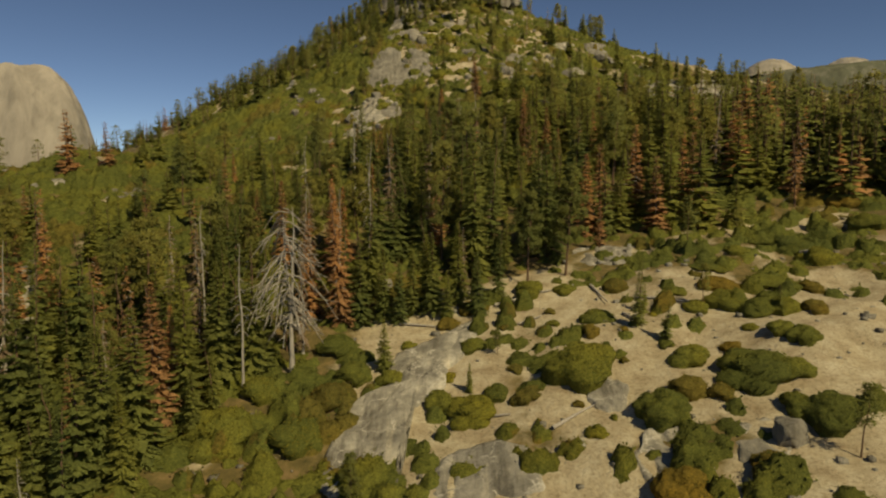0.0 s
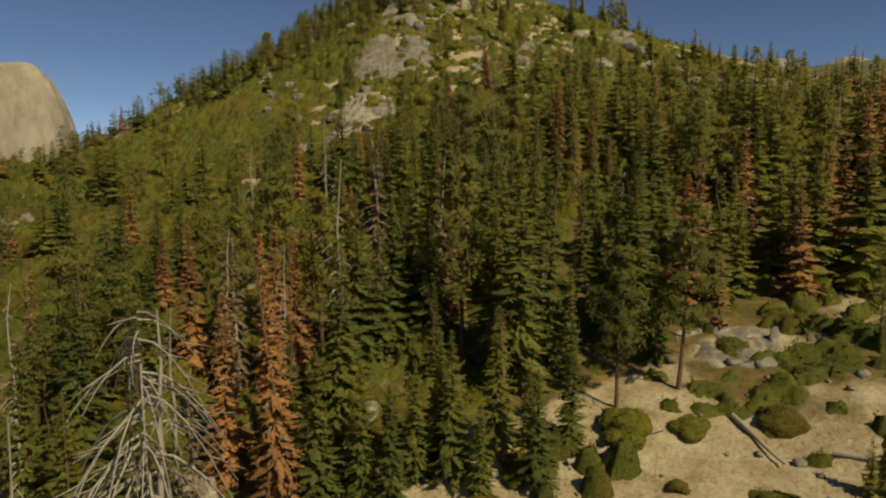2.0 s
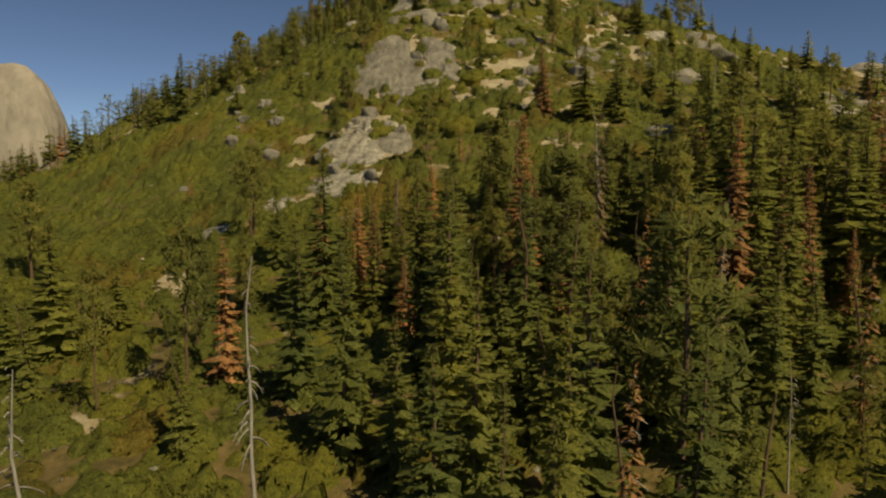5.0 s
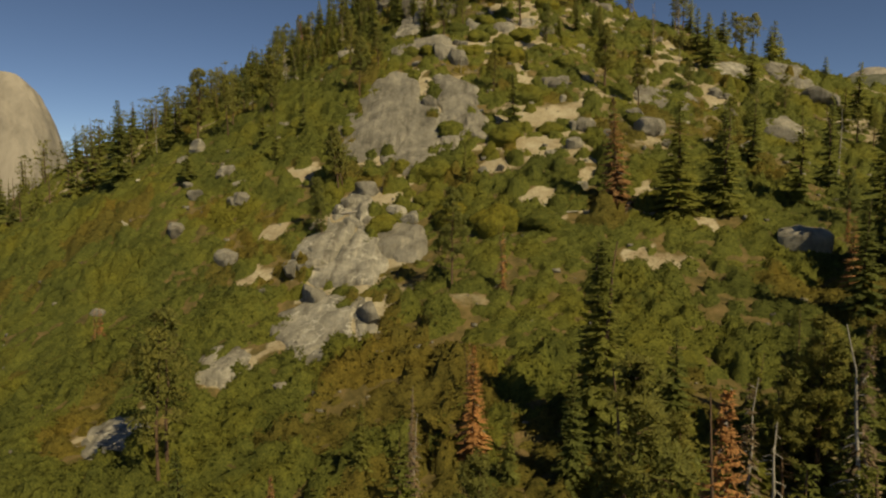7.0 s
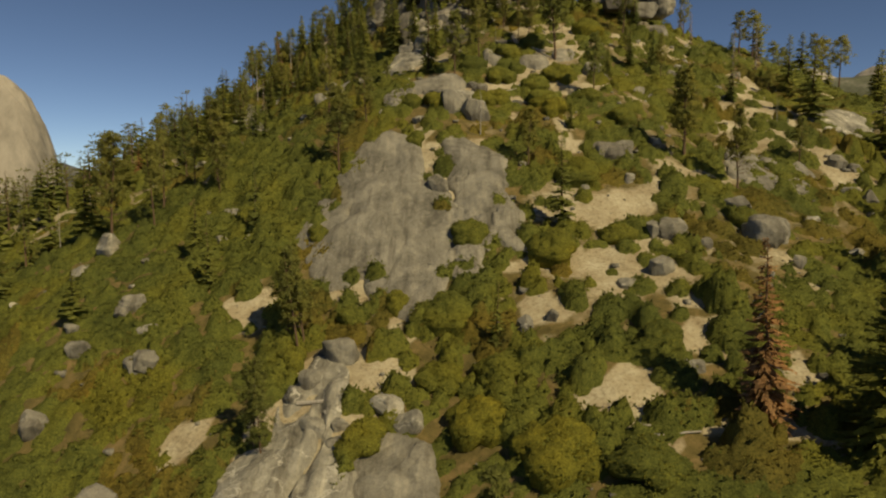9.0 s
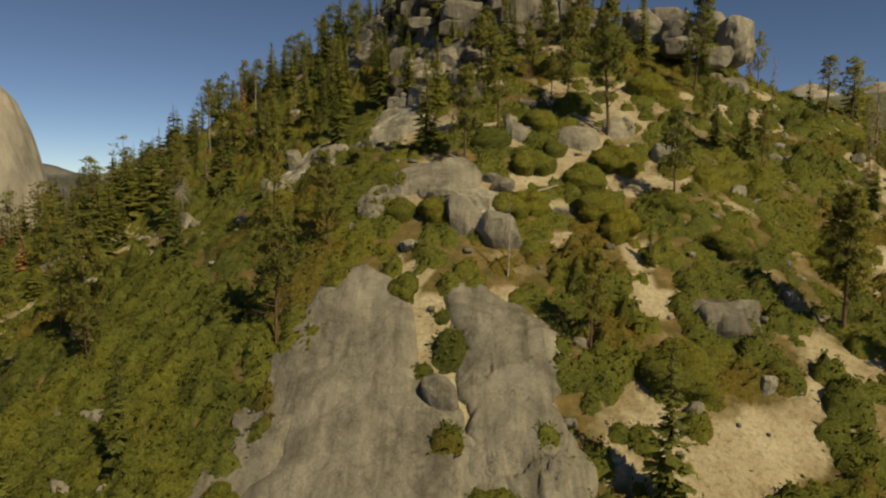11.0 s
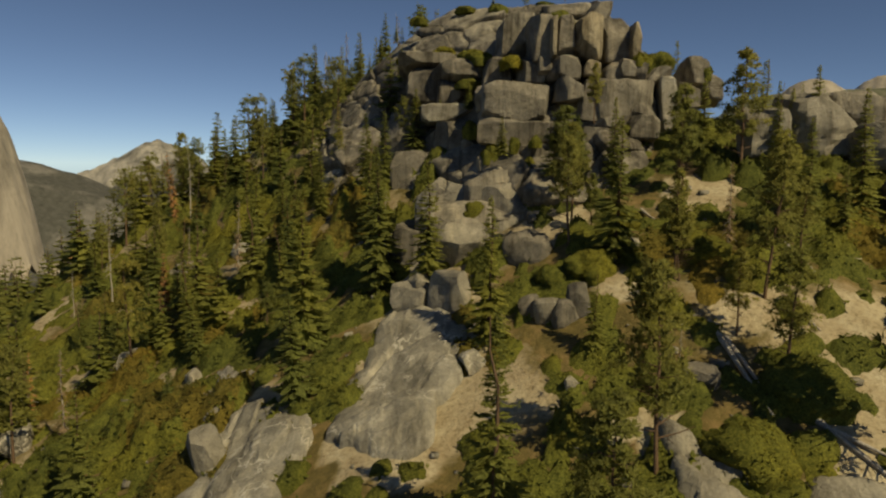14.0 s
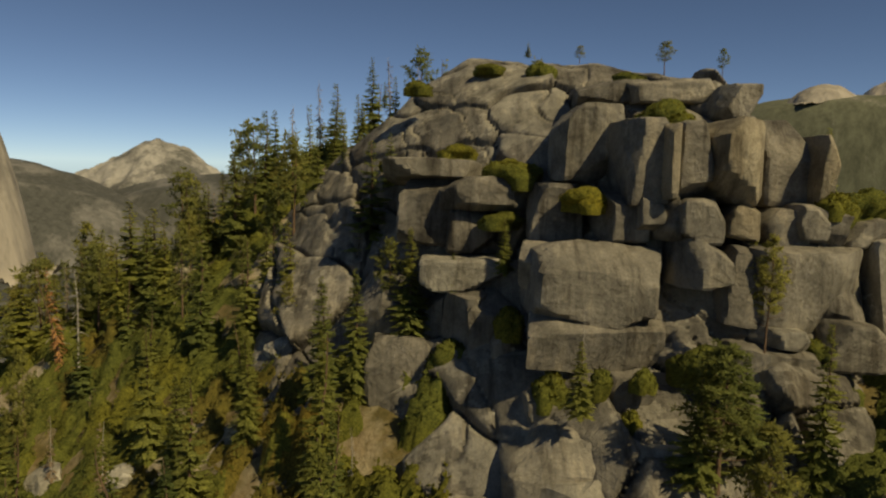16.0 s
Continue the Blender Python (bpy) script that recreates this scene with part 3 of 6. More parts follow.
def twigs(r, foot, out, L, spread, start, sag, lift, count, size):
    """Small needled twigs that hang and stick out along a limb."""
    across = np.array((-out[1], out[0], 0.0))
    across /= np.linalg.norm(across) + 1e-9
    s = start + (1 - start) * r.uniform(0.1, 1.0, count)
    sign = r.choice((-1.0, 1.0), count)
    q = foot + out * L * s[:, None] + np.outer(sag * s ** 2 + lift * s ** 4, (0, 0, L)) + across * (sign * spread * L * r.uniform(0, 0.8, count))[:, None]
    way = unit(out * r.uniform(0.3, 1.0, (count, 1)) + across * (sign * r.uniform(0.1, 1.0, count))[:, None] + np.outer(r.normal(-0.3, 0.3, count), (0, 0, 1)))
    side = unit(np.cross(way, np.array((0, 0, 1.0)) + r.normal(0, 0.6, (count, 3))))
    return sprays(q, way, side, size * r.uniform(0.7, 1.4, count), size * r.uniform(0.3, 0.5, count))


def tuft(r, at, size, count):
    """A brush of long needles round the end of a twig."""
    way = unit(r.normal(0, 1, (count, 3)) + (0, 0, 0.45))
    side = unit(np.cross(way, r.normal(0, 1, (count, 3))))
    return sprays(np.repeat(at[None], count, 0) + way * size * 0.1, way, side, size * r.uniform(0.7, 1.25, count), size * r.uniform(0.2, 0.34, count))


def lit_as_mass(V, F, mid, lift=0.45, loose=0.4):
    """Turns each leaf to the sunny side, and gives normals that shade the crown as one leafy mass."""
    fn = unit(np.cross(V[F[:, 1]] - V[F[:, 0]], V[F[:, 2]] - V[F[:, 0]]))
    c = V[F].mean(1)
    away = unit(unit(c - mid(c)) + (0, 0, lift))
    flip = fn @ np.array((0.3, -0.8, 0.52)) < 0
    F = np.where(flip[:, None], F[:, ::-1], F)
    fn = np.where(flip[:, None], -fn, fn)
    N = np.zeros_like(V)
    for k in range(4):
        np.add.at(N, F[:, k], away + loose * fn)
    return F, unit(N)


def conifer_crown(H, seed, form, detail=1):
    """A crown of needles. form: fir (dense narrow cone), pine (open, tufts at the ends of its boughs) or dead (thin, drooping)."""
    r = np.random.default_rng(seed)
    low = {"fir": 0.05, "pine": r.uniform(0.3, 0.5), "dead": 0.10}[form]
    reach = {"fir": r.uniform(0.15, 0.215), "pine": r.uniform(0.12, 0.165), "dead": r.uniform(0.09, 0.12)}[form]
    droop = {"fir": -0.28, "pine": 0.06, "dead": -0.4}[form]
    rows = {"fir": (14, 27, 46), "pine": (7, 12, 16), "dead": (9, 18, 30)}[form][detail]
    made = []
    for k in range(rows):
        f = (k + r.uniform(0, 0.9)) / rows
        z = H * (low + (0.97 - low) * f)
        if form == "pine":
            span = H * reach * (0.25 + 0.8 * math.sin(math.pi * min(1, 0.26 + 0.72 * f) ** 0.95))
        else:
            span = H * reach * ((1 - f) ** 0.95 + 0.03) * (0.72 + 0.28 * min(1, f * 6))
        count = int({"fir": 5, "pine": 4, "dead": 4}[form] * (0.8 + 0.35 * (1 - f)) + 1.2 + (detail == 2) * 0.8)
        turn = r.uniform(0, 6.28)
        for b in range(count):
            if r.random() < {"fir": 0.05, "pine": 0.16, "dead": 0.3}[form]:
                continue
            a = turn + b * 6.283 / count + r.normal(0, 0.28)
            L = span * r.uniform(0.5, 1.25)
            rise = droop * (1 - f * 1.1) + r.normal(0, 0.1) + (0.5 * f * f if form != "dead" else 0)
            out = unit(np.array((math.cos(a), math.sin(a), rise)))
            foot = np.array((0, 0, min(z + r.uniform(-0.6, 0.6) * H / rows, 0.97 * H)))
            if form == "pine":
                places = r.uniform(0.4, 1.0, (1, 2, 4)[detail])
                places[0] = 1.0
                for q in places:
                    at = foot + out * L * q + np.array((0, 0, 0.1 * L * q)) + r.normal(0, 0.07 * L, 3)
                    made.append(tuft(r, at, H * (0.075, 0.05, 0.034)[detail] * r.uniform(0.8, 1.25), (7, 11, 14)[detail]))
                continue
            wide = {"fir": (0.45, 0.28, 0.17)[detail], "dead": 0.17}[form] * r.uniform(0.75, 1.25)
            bend = ({"fir": -0.2, "dead": -0.4}[form], {"fir": 0.1, "dead": 0.0}[form])
            made.append(bough(r, foot, out, L, wide, 0.04, *bend))
            extra = (0, 4, 8)[detail]
            if extra:
                made.append(twigs(r, foot, out, L, wide, 0.2, *bend, extra, H * (0.0, 0.036, 0.024)[detail] * (0.65 + 0.5 * (1 - f))))
    V, F = joined(made)

    def mid(c):
        return np.column_stack([c[:, 0] * 0, c[:, 1] * 0, c[:, 2] - 0.05 * H])
    F, N = lit_as_mass(V, F, mid, 0.3 if form != "pine" else 0.5, 0.35 if form != "pine" else 0.55)
    return V, F, N


def limb_shape(H, seed, count, low=0.1, span=0.17, droop=-0.55, stout=1.0):
    """Bare branches of a dead or open tree: thin tapered limbs that sag, with side twigs."""
    r = np.random.default_rng(seed)
    out = []
    for k in range(count):
        f = (k + r.uniform(0, 0.8)) / count
        z = H * (low + (0.97 - low) * f)
        a = r.uniform(0, 6.28)
        L = H * span * ((1 - f) ** 0.7 + 0.08 if stout == 1.0 else 0.25 + 0.75 * math.sin(math.pi * (0.12 + 0.8 * (1 - f)))) * r.uniform(0.6, 1.15)
        d = np.array((math.cos(a), math.sin(a), 0))
        s = np.linspace(0, 1, 5)
        P = np.array((0, 0, z)) + d * L * s[:, None] + np.outer(0.22 * s + droop * s ** 1.8, (0, 0, L))
        out.append(taper_tube(P, stout * 0.0052 * H * np.linspace(1, 0.3, 5) * (0.5 + 0.5 * (1 - f)), 3))
        for q in (0.45, 0.7, 0.85):
            e = np.array((math.cos(a + r.choice((-0.7, 0.7))), math.sin(a + r.choice((-0.7, 0.7))), r.uniform(-0.9, -0.2)))
            i = int(q * 4)
            out.append(taper_tube(np.stack([P[i], P[i] + e * L * 0.3]), (stout * 0.0018 * H, stout * 0.0006 * H), 3))
    return joined(out)


TREES = {}


def crown_mesh(V, F, N, material):
    return mesh_of("crown", V, F, [material], normals=N)


def tree_kind(kind, k, fine=True):
    """Meshes of one of a few specimens of a kind of tree, 16 m high."""
    if (kind, k, fine) in TREES:
        return TREES[kind, k, fine]
    H, seed = 16.0, 100 * k + {"fir": 1, "pine": 2, "rust": 3, "dun": 4, "snag": 5, "spire": 6}[kind]
    parts = []
    detail = 2 if fine else 1
    if kind in ("fir", "pine"):
        (tv, tf), _ = trunk_shape(H, 0.22 if kind == "fir" else 0.2, seed)
        parts.append(("trunk", mesh_of("trunk", tv, tf, [BARK], smooth=True)))
        parts.append(("crown", crown_mesh(*conifer_crown(H, seed, kind, detail), FIR if kind == "fir" else PINE)))
        if kind == "pine" and fine:
            parts.append(("bough", mesh_of("bough", *limb_shape(H, seed, 26, 0.2, 0.15, 0.12), [BARK])))
    elif kind in ("rust", "dun"):
        (tv, tf), _ = trunk_shape(H, 0.2, seed)
        parts.append(("trunk", mesh_of("trunk", tv, tf, [BARK if kind == "rust" else SILVER], smooth=True)))
        parts.append(("crown", crown_mesh(*conifer_crown(H, seed, "dead" if kind == "dun" or k == 3 else "fir", detail), RUST if kind == "rust" else DUN)))
        parts.append(("bough", mesh_of("bough", *limb_shape(H, seed, 16, 0.1, 0.12), [SILVER])))
    else:
        (tv, tf), _ = trunk_shape(H, 0.25 if kind == "snag" else 0.16, seed)
        parts.append(("trunk", mesh_of("trunk", tv, tf, [SILVER], smooth=True)))
        parts.append(("bough", mesh_of("bough", *limb_shape(H, seed, 62 if kind == "snag" else 22, 0.3 if kind == "snag" else 0.4, 0.28 if kind == "snag" else 0.07, -1.15 if kind == "snag" else -0.85, 1.5 if kind == "snag" else 1.0), [SILVER])))
    TREES[kind, k, fine] = parts
    return parts


TREE_WORDS = {
    "fir": ("fir_tree", "dense green fir standing on the mountain slope", "fir tree", "green firs"),
    "pine": ("pine_tree", "open-crowned green pine with a bare brown trunk", "pine tree", "green pines"),
    "rust": ("dead_conifer", "dead conifer with rust-orange needles still on", "dead tree", "rust-brown dead conifers"),
    "dun": ("dead_conifer", "dead conifer with dun-grey needleless twigs", "dead tree", "dun dead conifers"),
    "snag": ("dead_tree", "bleached bare dead tree with sagging grey branches", "dead tree", "bare dead trees"),
    "spire": ("dead_tree", "slender bleached dead trunk with a few stubs", "dead tree", "bare dead trees"),
}
tree_count = [0]
standing = []


def tree(kind, x, y, h, lean=0.0, wide=1.0, label="", z=None, fine=False):
    """One tree, h metres high, its foot on the ground; lean: metres its top hangs to the east."""
    tree_count[0] += 1
    r = random.Random(tree_count[0] * 13)
    near = (abs(x + 4) < 27 and y < 125) or (-30 < x < 34 and 150 < y < 192) or (-32 < x < 26 and 288 < y < 350)
    parts = tree_kind(kind, r.randrange({"fir": 7, "pine": 7, "rust": 4, "dun": 3, "snag": 2, "spire": 3}[kind]), fine or near)
    name, words, cat, group = TREE_WORDS[kind]
    ob = tagged(new(name), label or words, cat, group)
    s = h / 16.0
    ob.matrix_world = Matrix.Translation((x, y, g1(x, y) - 0.1 if z is None else z)) @ Matrix.Rotation(math.atan2(lean, h), 4, "Y") @ Matrix.Rotation(r.uniform(-0.7, 0.7), 4, "Z") @ Matrix.Diagonal((s * wide, s * wide, s, 1))
    for pname, me in parts:
        part_ob = child(pname, me, ob)
        if pname == "bough":
            tagged(part_ob, kind="stuff")
    standing.append((x, y))
    return ob


def shrub_lobes(seed, count):
    """The rounded tufts that a shrub is made of: their middles and radii."""
    r = np.random.default_rng(seed)
    a, far = r.uniform(0, 6.283, count), np.sqrt(r.uniform(0, 1, count))
    P = np.column_stack([0.72 * far * np.cos(a), 0.72 * far * np.sin(a), 0.5 * (1 - far ** 2) + r.uniform(0.02, 0.18, count)])
    return P, r.uniform(0.32, 0.5, count)


def shrub_shape(seed, leaves, size=1.0):
    """Leaf sprays of a low mound about 2 m across and 1 m high."""
    r = np.random.default_rng(seed)
    lobes, rad = shrub_lobes(seed, 14)
    k = r.integers(0, 14, leaves)
    d = unit(np.column_stack([r.normal(0, 1, (leaves, 2)), np.abs(r.normal(0.25, 0.8, leaves))]))
    p = lobes[k] + d * rad[k][:, None] * r.uniform(0.8, 1.0, leaves)[:, None]
    w = unit(d + r.normal(0, 0.5, (leaves, 3)) + (0, 0, 0.3))
    sd = unit(np.cross(w, r.normal(0, 1, (leaves, 3))))
    V, F = sprays(p, w, sd, r.uniform(0.10, 0.2, leaves) * size, r.uniform(0.09, 0.16, leaves) * size)
    F, N = lit_as_mass(V, F, lambda c: c * (0.35, 0.35, 0.0), 0.6, 0.2)
    return V, F, N


def shrub_core(seed, around=9, up=4):
    """The leafy inner mass of a shrub, with the same lobes as its sprays."""
    r = np.random.default_rng(seed)
    lobes, rad = shrub_lobes(seed, 14)
    rad = rad * 0.95
    V = []
    for i in range(up + 1):
        el = math.pi / 2 * (i / up) ** 0.9 * 0.98
        for j in range(around):
            d = np.array((math.cos(6.283 * j / around) * math.cos(el), math.sin(6.283 * j / around) * math.cos(el), math.sin(el)))
            b = lobes @ d
            q = b * b - (lobes ** 2).sum(1) + rad ** 2
            s = np.where(q > 0, b + np.sqrt(np.maximum(q, 0)), 0).max()
            v = d * max(s, 0.35) * (1 + r.normal(0, 0.045))
            V.append(v - (0, 0, 0.3) if i == 0 else v)
    Fc = [(k * around + j, k * around + (j + 1) % around, (k + 1) * around + (j + 1) % around, (k + 1) * around + j) for k in range(up) for j in range(around)]
    return np.array(V), np.array(Fc)


SHRUBS = {}


def shrub_kind(kind, k):
    if (kind, k) not in SHRUBS:
        leaf = OCHRE if kind == "ochre" else SHRUB
        big = k >= 6
        V, F, N = shrub_shape(40 + k, 1500 if big else 480, 0.5 if big else 0.9)
        SHRUBS[kind, k] = (mesh_of("leaves", V, F, [leaf], normals=N), mesh_of("inner_mass", *shrub_core(40 + k, 32 if big else 20, 12 if big else 9), [leaf], smooth=True))
    return SHRUBS[kind, k]


shrub_count = [0]
bushes = []


def shrub(x, y, wide, kind="green", deep=1.0, high=None, z=None):
    shrub_count[0] += 1
    r = random.Random(shrub_count[0] * 7)
    leaves, core = shrub_kind(kind, r.randrange(6) + (6 if wide > 2.8 else 0))
    ob = tagged(new("shrub"), "rounded ochre-green manzanita shrub on the sandy slope" if kind == "ochre" else ("rounded green manzanita shrub on the sandy slope" if z is None else "green shrub growing on a ledge of the granite cliff"), "shrub", "manzanita shrubs")
    s = wide / 2.0
    hz = high if high else 0.55 * s + 0.45
    ob.matrix_world = Matrix.Translation((x, y, g1(x, y) - 0.05 if z is None else z)) @ slope_turn(x, y, r.uniform(-50, 50), 0.6 if z is None else 0) @ Matrix.Diagonal((s, s * deep, hz, 1))
    child("leaves", leaves, ob)
    child("inner_mass", core, ob)
    bushes.append((x, y, wide))
    return ob


def log(x, y, length, yaw, thick=0.22, material=None):
    """A fallen trunk lying on the slope."""
    s = np.linspace(-0.5, 0.5, 7)
    c, sn = math.cos(radians(yaw)), math.sin(radians(yaw))
    X, Y = x + s * length * c, y + s * length * sn
    Z = ground(X, Y) + thick * 0.8
    Z = 0.35 * Z + 0.65 * np.interp(s, (-0.5, 0.5), (Z[0], Z[-1])) + 0.1
    ob = new("fallen_log", mesh_of("fallen_log", *taper_tube(np.column_stack([X, Y, Z]), np.linspace(thick, thick * 0.35, 7), 7), [material or SILVER], smooth=True))
    return tagged(ob, "bleached fallen tree trunk lying on the ground", "log", "fallen logs")

# ---- bare granite slabs ----
outlined(PALE, 0.4, (4.0, 84.5), (5.0, 82.2), (2.8, 76.7), (0.1, 73.0), (-1.4, 68.7), (-2.9, 67.1), (-4.1, 60.0), (-4.0, 54.0), (-10.0, 55.0), (-10.7, 64.3), (-9.5, 68.8), (-5.1, 70.9), (-2.8, 79.3), (0.7, 81.8), label="long pale water-streaked granite slab lying bare among shrubs", crack=0.3)
outlined(PALE, 0.3, (3.9, 60.0), (8.0, 58.0), (8.0, 52.8), (4.4, 53.4), (-1.1, 54.1), (-0.7, 57.7))
outlined(GREY, 1.3, (-20.8, 279.2), (-17.1, 275.2), (-15.5, 267.7), (-12.2, 263.2), (-12.1, 255.0), (-11.2, 251.7), (-16.5, 245.3), (-18.8, 247.4), (-21.9, 252.5), (-26.3, 250.4), (-24.7, 262.5), (-25.8, 276.3), label="broad smooth grey granite slab on the open slope", crack=0.25, wavy=0.15)
outlined(GREY, 0.9, (-27.9, 268.5), (-26.1, 271.0), (-25.2, 262.5), (-26.6, 251.6), (-29.3, 256.7), (-28.5, 263.4), crack=0.3)
outlined(GREY, 1.5, (-13.5, 275.5), (-8.9, 274.9), (-5.8, 265.3), (-6.0, 257.5), (-7.3, 257.0), (-11.6, 264.5), (-12.4, 269.5))
outlined(GREY, 1.0, (-11.6, 264.0), (-7.3, 256.6), (-6.0, 257.2), (-3.5, 260.0), (-4.0, 254.0), (-9.0, 254.5))
outlined(GREY, 0.8, (-12.2, 256.4), (-9.0, 255.7), (-9.1, 252.9), (-11.3, 248.9), (-12.3, 251.3))
outlined(PALE, 0.9, (-25.3, 243.1), (-21.8, 239.1), (-22.6, 232.8), (-19.6, 228.0), (-18.7, 223.8), (-19.6, 218.9), (-23.0, 218.9), (-26.8, 220.2), (-29.5, 223.7), (-31.0, 230.0), (-27.9, 234.3), (-26.8, 240.7), label="pale broken granite slab with white joints on the slope", crack=1.0)
outlined(GREY, 0.8, (-23.2, 232.4), (-16.8, 232.9), (-13.7, 229.0), (-14.3, 224.6), (-15.9, 224.0), (-17.9, 225.6), (-20.8, 229.6))
outlined(PALE, 0.6, (-31.0, 215.8), (-19.7, 211.7), (-18.3, 209.2), (-19.8, 205.8), (-28.4, 210.2))
outlined(PALE, 0.4, (-35.6, 211.6), (-31.5, 207.4), (-31.4, 203.5), (-33.3, 203.5))
outlined(PALE, 0.4, (-43.9, 199.8), (-37.8, 198.8), (-36.6, 196.9), (-40.2, 195.2))
outlined(GREY, 1.1, (-19.4, 295.3), (-15.0, 295.9), (-10.4, 295.1), (-8.9, 291.7), (-12.0, 289.6), (-15.3, 285.5), (-16.7, 288.0), (-19.2, 292.0), label="rounded dark grey granite slab with pale streaks on the slope")
outlined(PALE, 0.5, (-15.5, 285.0), (-11.5, 289.0), (-7.4, 288.6), (-6.0, 286.3), (-9.9, 283.6), (-12.2, 285.0), label="pale bare granite rim below a grey slab")
outlined(PALE, 0.9, (-22.4, 324.2), (-19.6, 324.7), (-16.6, 318.1), (-18.5, 313.6), (-20.3, 308.0), (-23.4, 309.9), (-25.8, 316.2), (-24.1, 319.3), label="pale streaked granite slab below the summit", crack=0.5)
outlined(PALE, 0.8, (-35.3, 319.5), (-33.2, 320.8), (-29.7, 317.8), (-28.5, 309.7), (-28.4, 300.4), (-30.7, 302.7), (-34.9, 314.8), label="pale streaked granite slab below the summit", crack=0.5)
outlined(GREY, 0.8, (-6.0, 306.8), (-4.4, 304.4), (-2.2, 301.6), (-3.7, 300.1), (-6.0, 303.8))
outlined(GREY, 0.9, (-0.4, 301.3), (1.6, 302.7), (4.0, 302.3), (5.0, 299.4), (3.1, 297.9), (1.7, 298.5), (-0.2, 299.4))
outlined(GREY, 0.8, (6.9, 304.7), (10.0, 303.1), (8.8, 300.6), (5.8, 301.3))
outlined(PALE, 0.7, (47.2, 292.8), (54.2, 292.9), (52.9, 287.5), (45.2, 282.6), (44.0, 285.5))
outlined(GREY, 1.4, (58.0, 291.1), (71.3, 298.4), (68.2, 288.6), (59.4, 284.6))
outlined(GREY, 1.2, (47.3, 266.5), (53.3, 267.0), (51.7, 260.6), (46.3, 259.0))
slab(19.2, 54.7, 6.0, 8.5, -18, 0.35, PALE, 0)
slab(15.9, 64.4, 3.8, 4.5, -13, 0.28, PALE, 0)
slab(26.2, 54.3, 4.6, 6.6, -24, 0.175, PALE, 0)
slab(-20.9, 334.7, 6.2, 7.7, 2, 0.84, GREY, 0)
slab(-12.4, 336.7, 9.8, 10.3, -6, 1.05, GREY, 0)
slab(-36.5, 324.2, 3.4, 7.9, 19, 0.56, PALE, 0)
slab(-61.9, 99.8, 6.0, 49.0, 31, 0.28, PALE, 0)
slab(-81.8, 143.7, 10.0, 8.5, 29, 0.28, PALE, 0)
slab(-65.2, 141.2, 6.9, 11.7, 24, 0.63, GREY, 0)
slab(23.4, 100.8, 9.2, 7.1, -12, 0.21, PALE, 0)
slab(30.4, 272.2, 11.8, 10.7, -17, 0.56, GREY, 0)
slab(79.6, 250.2, 23.1, 38.8, -20, 0.56, PALE, 0)
slab(98.5, 248.9, 19.5, 50.7, -24, 0.56, PALE, 0)
slab(97.6, 215.3, 18.8, 41.2, -28, 0.56, PALE, 0)

# ---- boulders ----
boulder(28.0, 54.1, 3.1, 2.6, 3.0, GREY)
boulder(9.3, 272.4, 5.4, 4.6, 3.4, DARK)
boulder(12.3, 255.4, 3.6, 3.0, 3.2, GREY)
boulder(10.1, 255.3, 1.9, 1.6, 2.7, PALE)
boulder(22.4, 254.8, 4.8, 4.1, 4.1, GREY)
boulder(21.9, 261.4, 3.3, 2.8, 2.7, GREY)
boulder(-42.2, 244.1, 3.1, 2.6, 2.8, GREY)
boulder(-57.1, 269.0, 4.0, 3.4, 3.7, PALE)
boulder(-46.6, 252.2, 2.6, 2.2, 1.9, GREY)
boulder(41.3, 267.3, 2.5, 2.1, 2.6, GREY)
boulder(40.9, 274.6, 2.7, 2.3, 2.2, GREY)
boulder(43.3, 274.2, 2.3, 2.0, 1.5, GREY)
boulder(-14.2, 265.2, 3.3, 2.8, 3.3, GREY)
boulder(15.1, 253.2, 1.7, 1.4, 1.7, GREY)
boulder(-20.7, 285.4, 3.0, 2.5, 2.8, PALE)
boulder(-33.8, 299.6, 3.4, 2.9, 3.2, PALE)
boulder(-40.4, 263.9, 2.2, 1.9, 1.3, GREY)
boulder(-37.0, 262.6, 1.4, 1.2, 1.3, PALE)
boulder(-5.7, 242.0, 1.6, 1.3, 2.5, PALE)
boulder(-3.0, 242.9, 1.3, 1.1, 1.5, GREY)
boulder(4.1, 263.8, 1.4, 1.2, 1.7, GREY)
boulder(-50.3, 238.6, 2.5, 2.1, 1.9, DARK)
boulder(-19.1, 252.0, 1.2, 1.0, 0.9, PALE)
boulder(-22.8, 242.3, 3.7, 3.1, 2.8, GREY)
boulder(-16.4, 233.8, 2.8, 2.4, 2.6, PALE)
boulder(-26.4, 237.7, 2.0, 1.7, 1.9, PALE)
boulder(30.0, 218.8, 6.7, 5.7, 3.8, GREY)
boulder(9.5, 272.2, 4.8, 4.1, 3.0, DARK)
boulder(45.5, 257.5, 6.6, 5.7, 3.6, GREY)
boulder(23.4, 256.5, 4.7, 4.0, 3.6, GREY)
boulder(-50.4, 239.4, 2.5, 2.1, 2.3, GREY)
boulder(-42.6, 244.1, 3.4, 2.9, 2.0, GREY)
boulder(-47.2, 251.9, 2.7, 2.3, 1.5, PALE)
boulder(-26.7, 201.6, 1.7, 1.4, 1.2, GREY)
boulder(-42.7, 198.3, 1.7, 1.5, 1.2, PALE)
boulder(63.0, 277.7, 8.8, 7.5, 4.7, GREY)
boulder(-11.8, 282.8, 3.9, 3.3, 4.6, GREY)
boulder(-8.5, 282.1, 4.6, 3.9, 4.5, GREY)
boulder(-20.6, 289.0, 2.6, 2.2, 2.4, PALE)
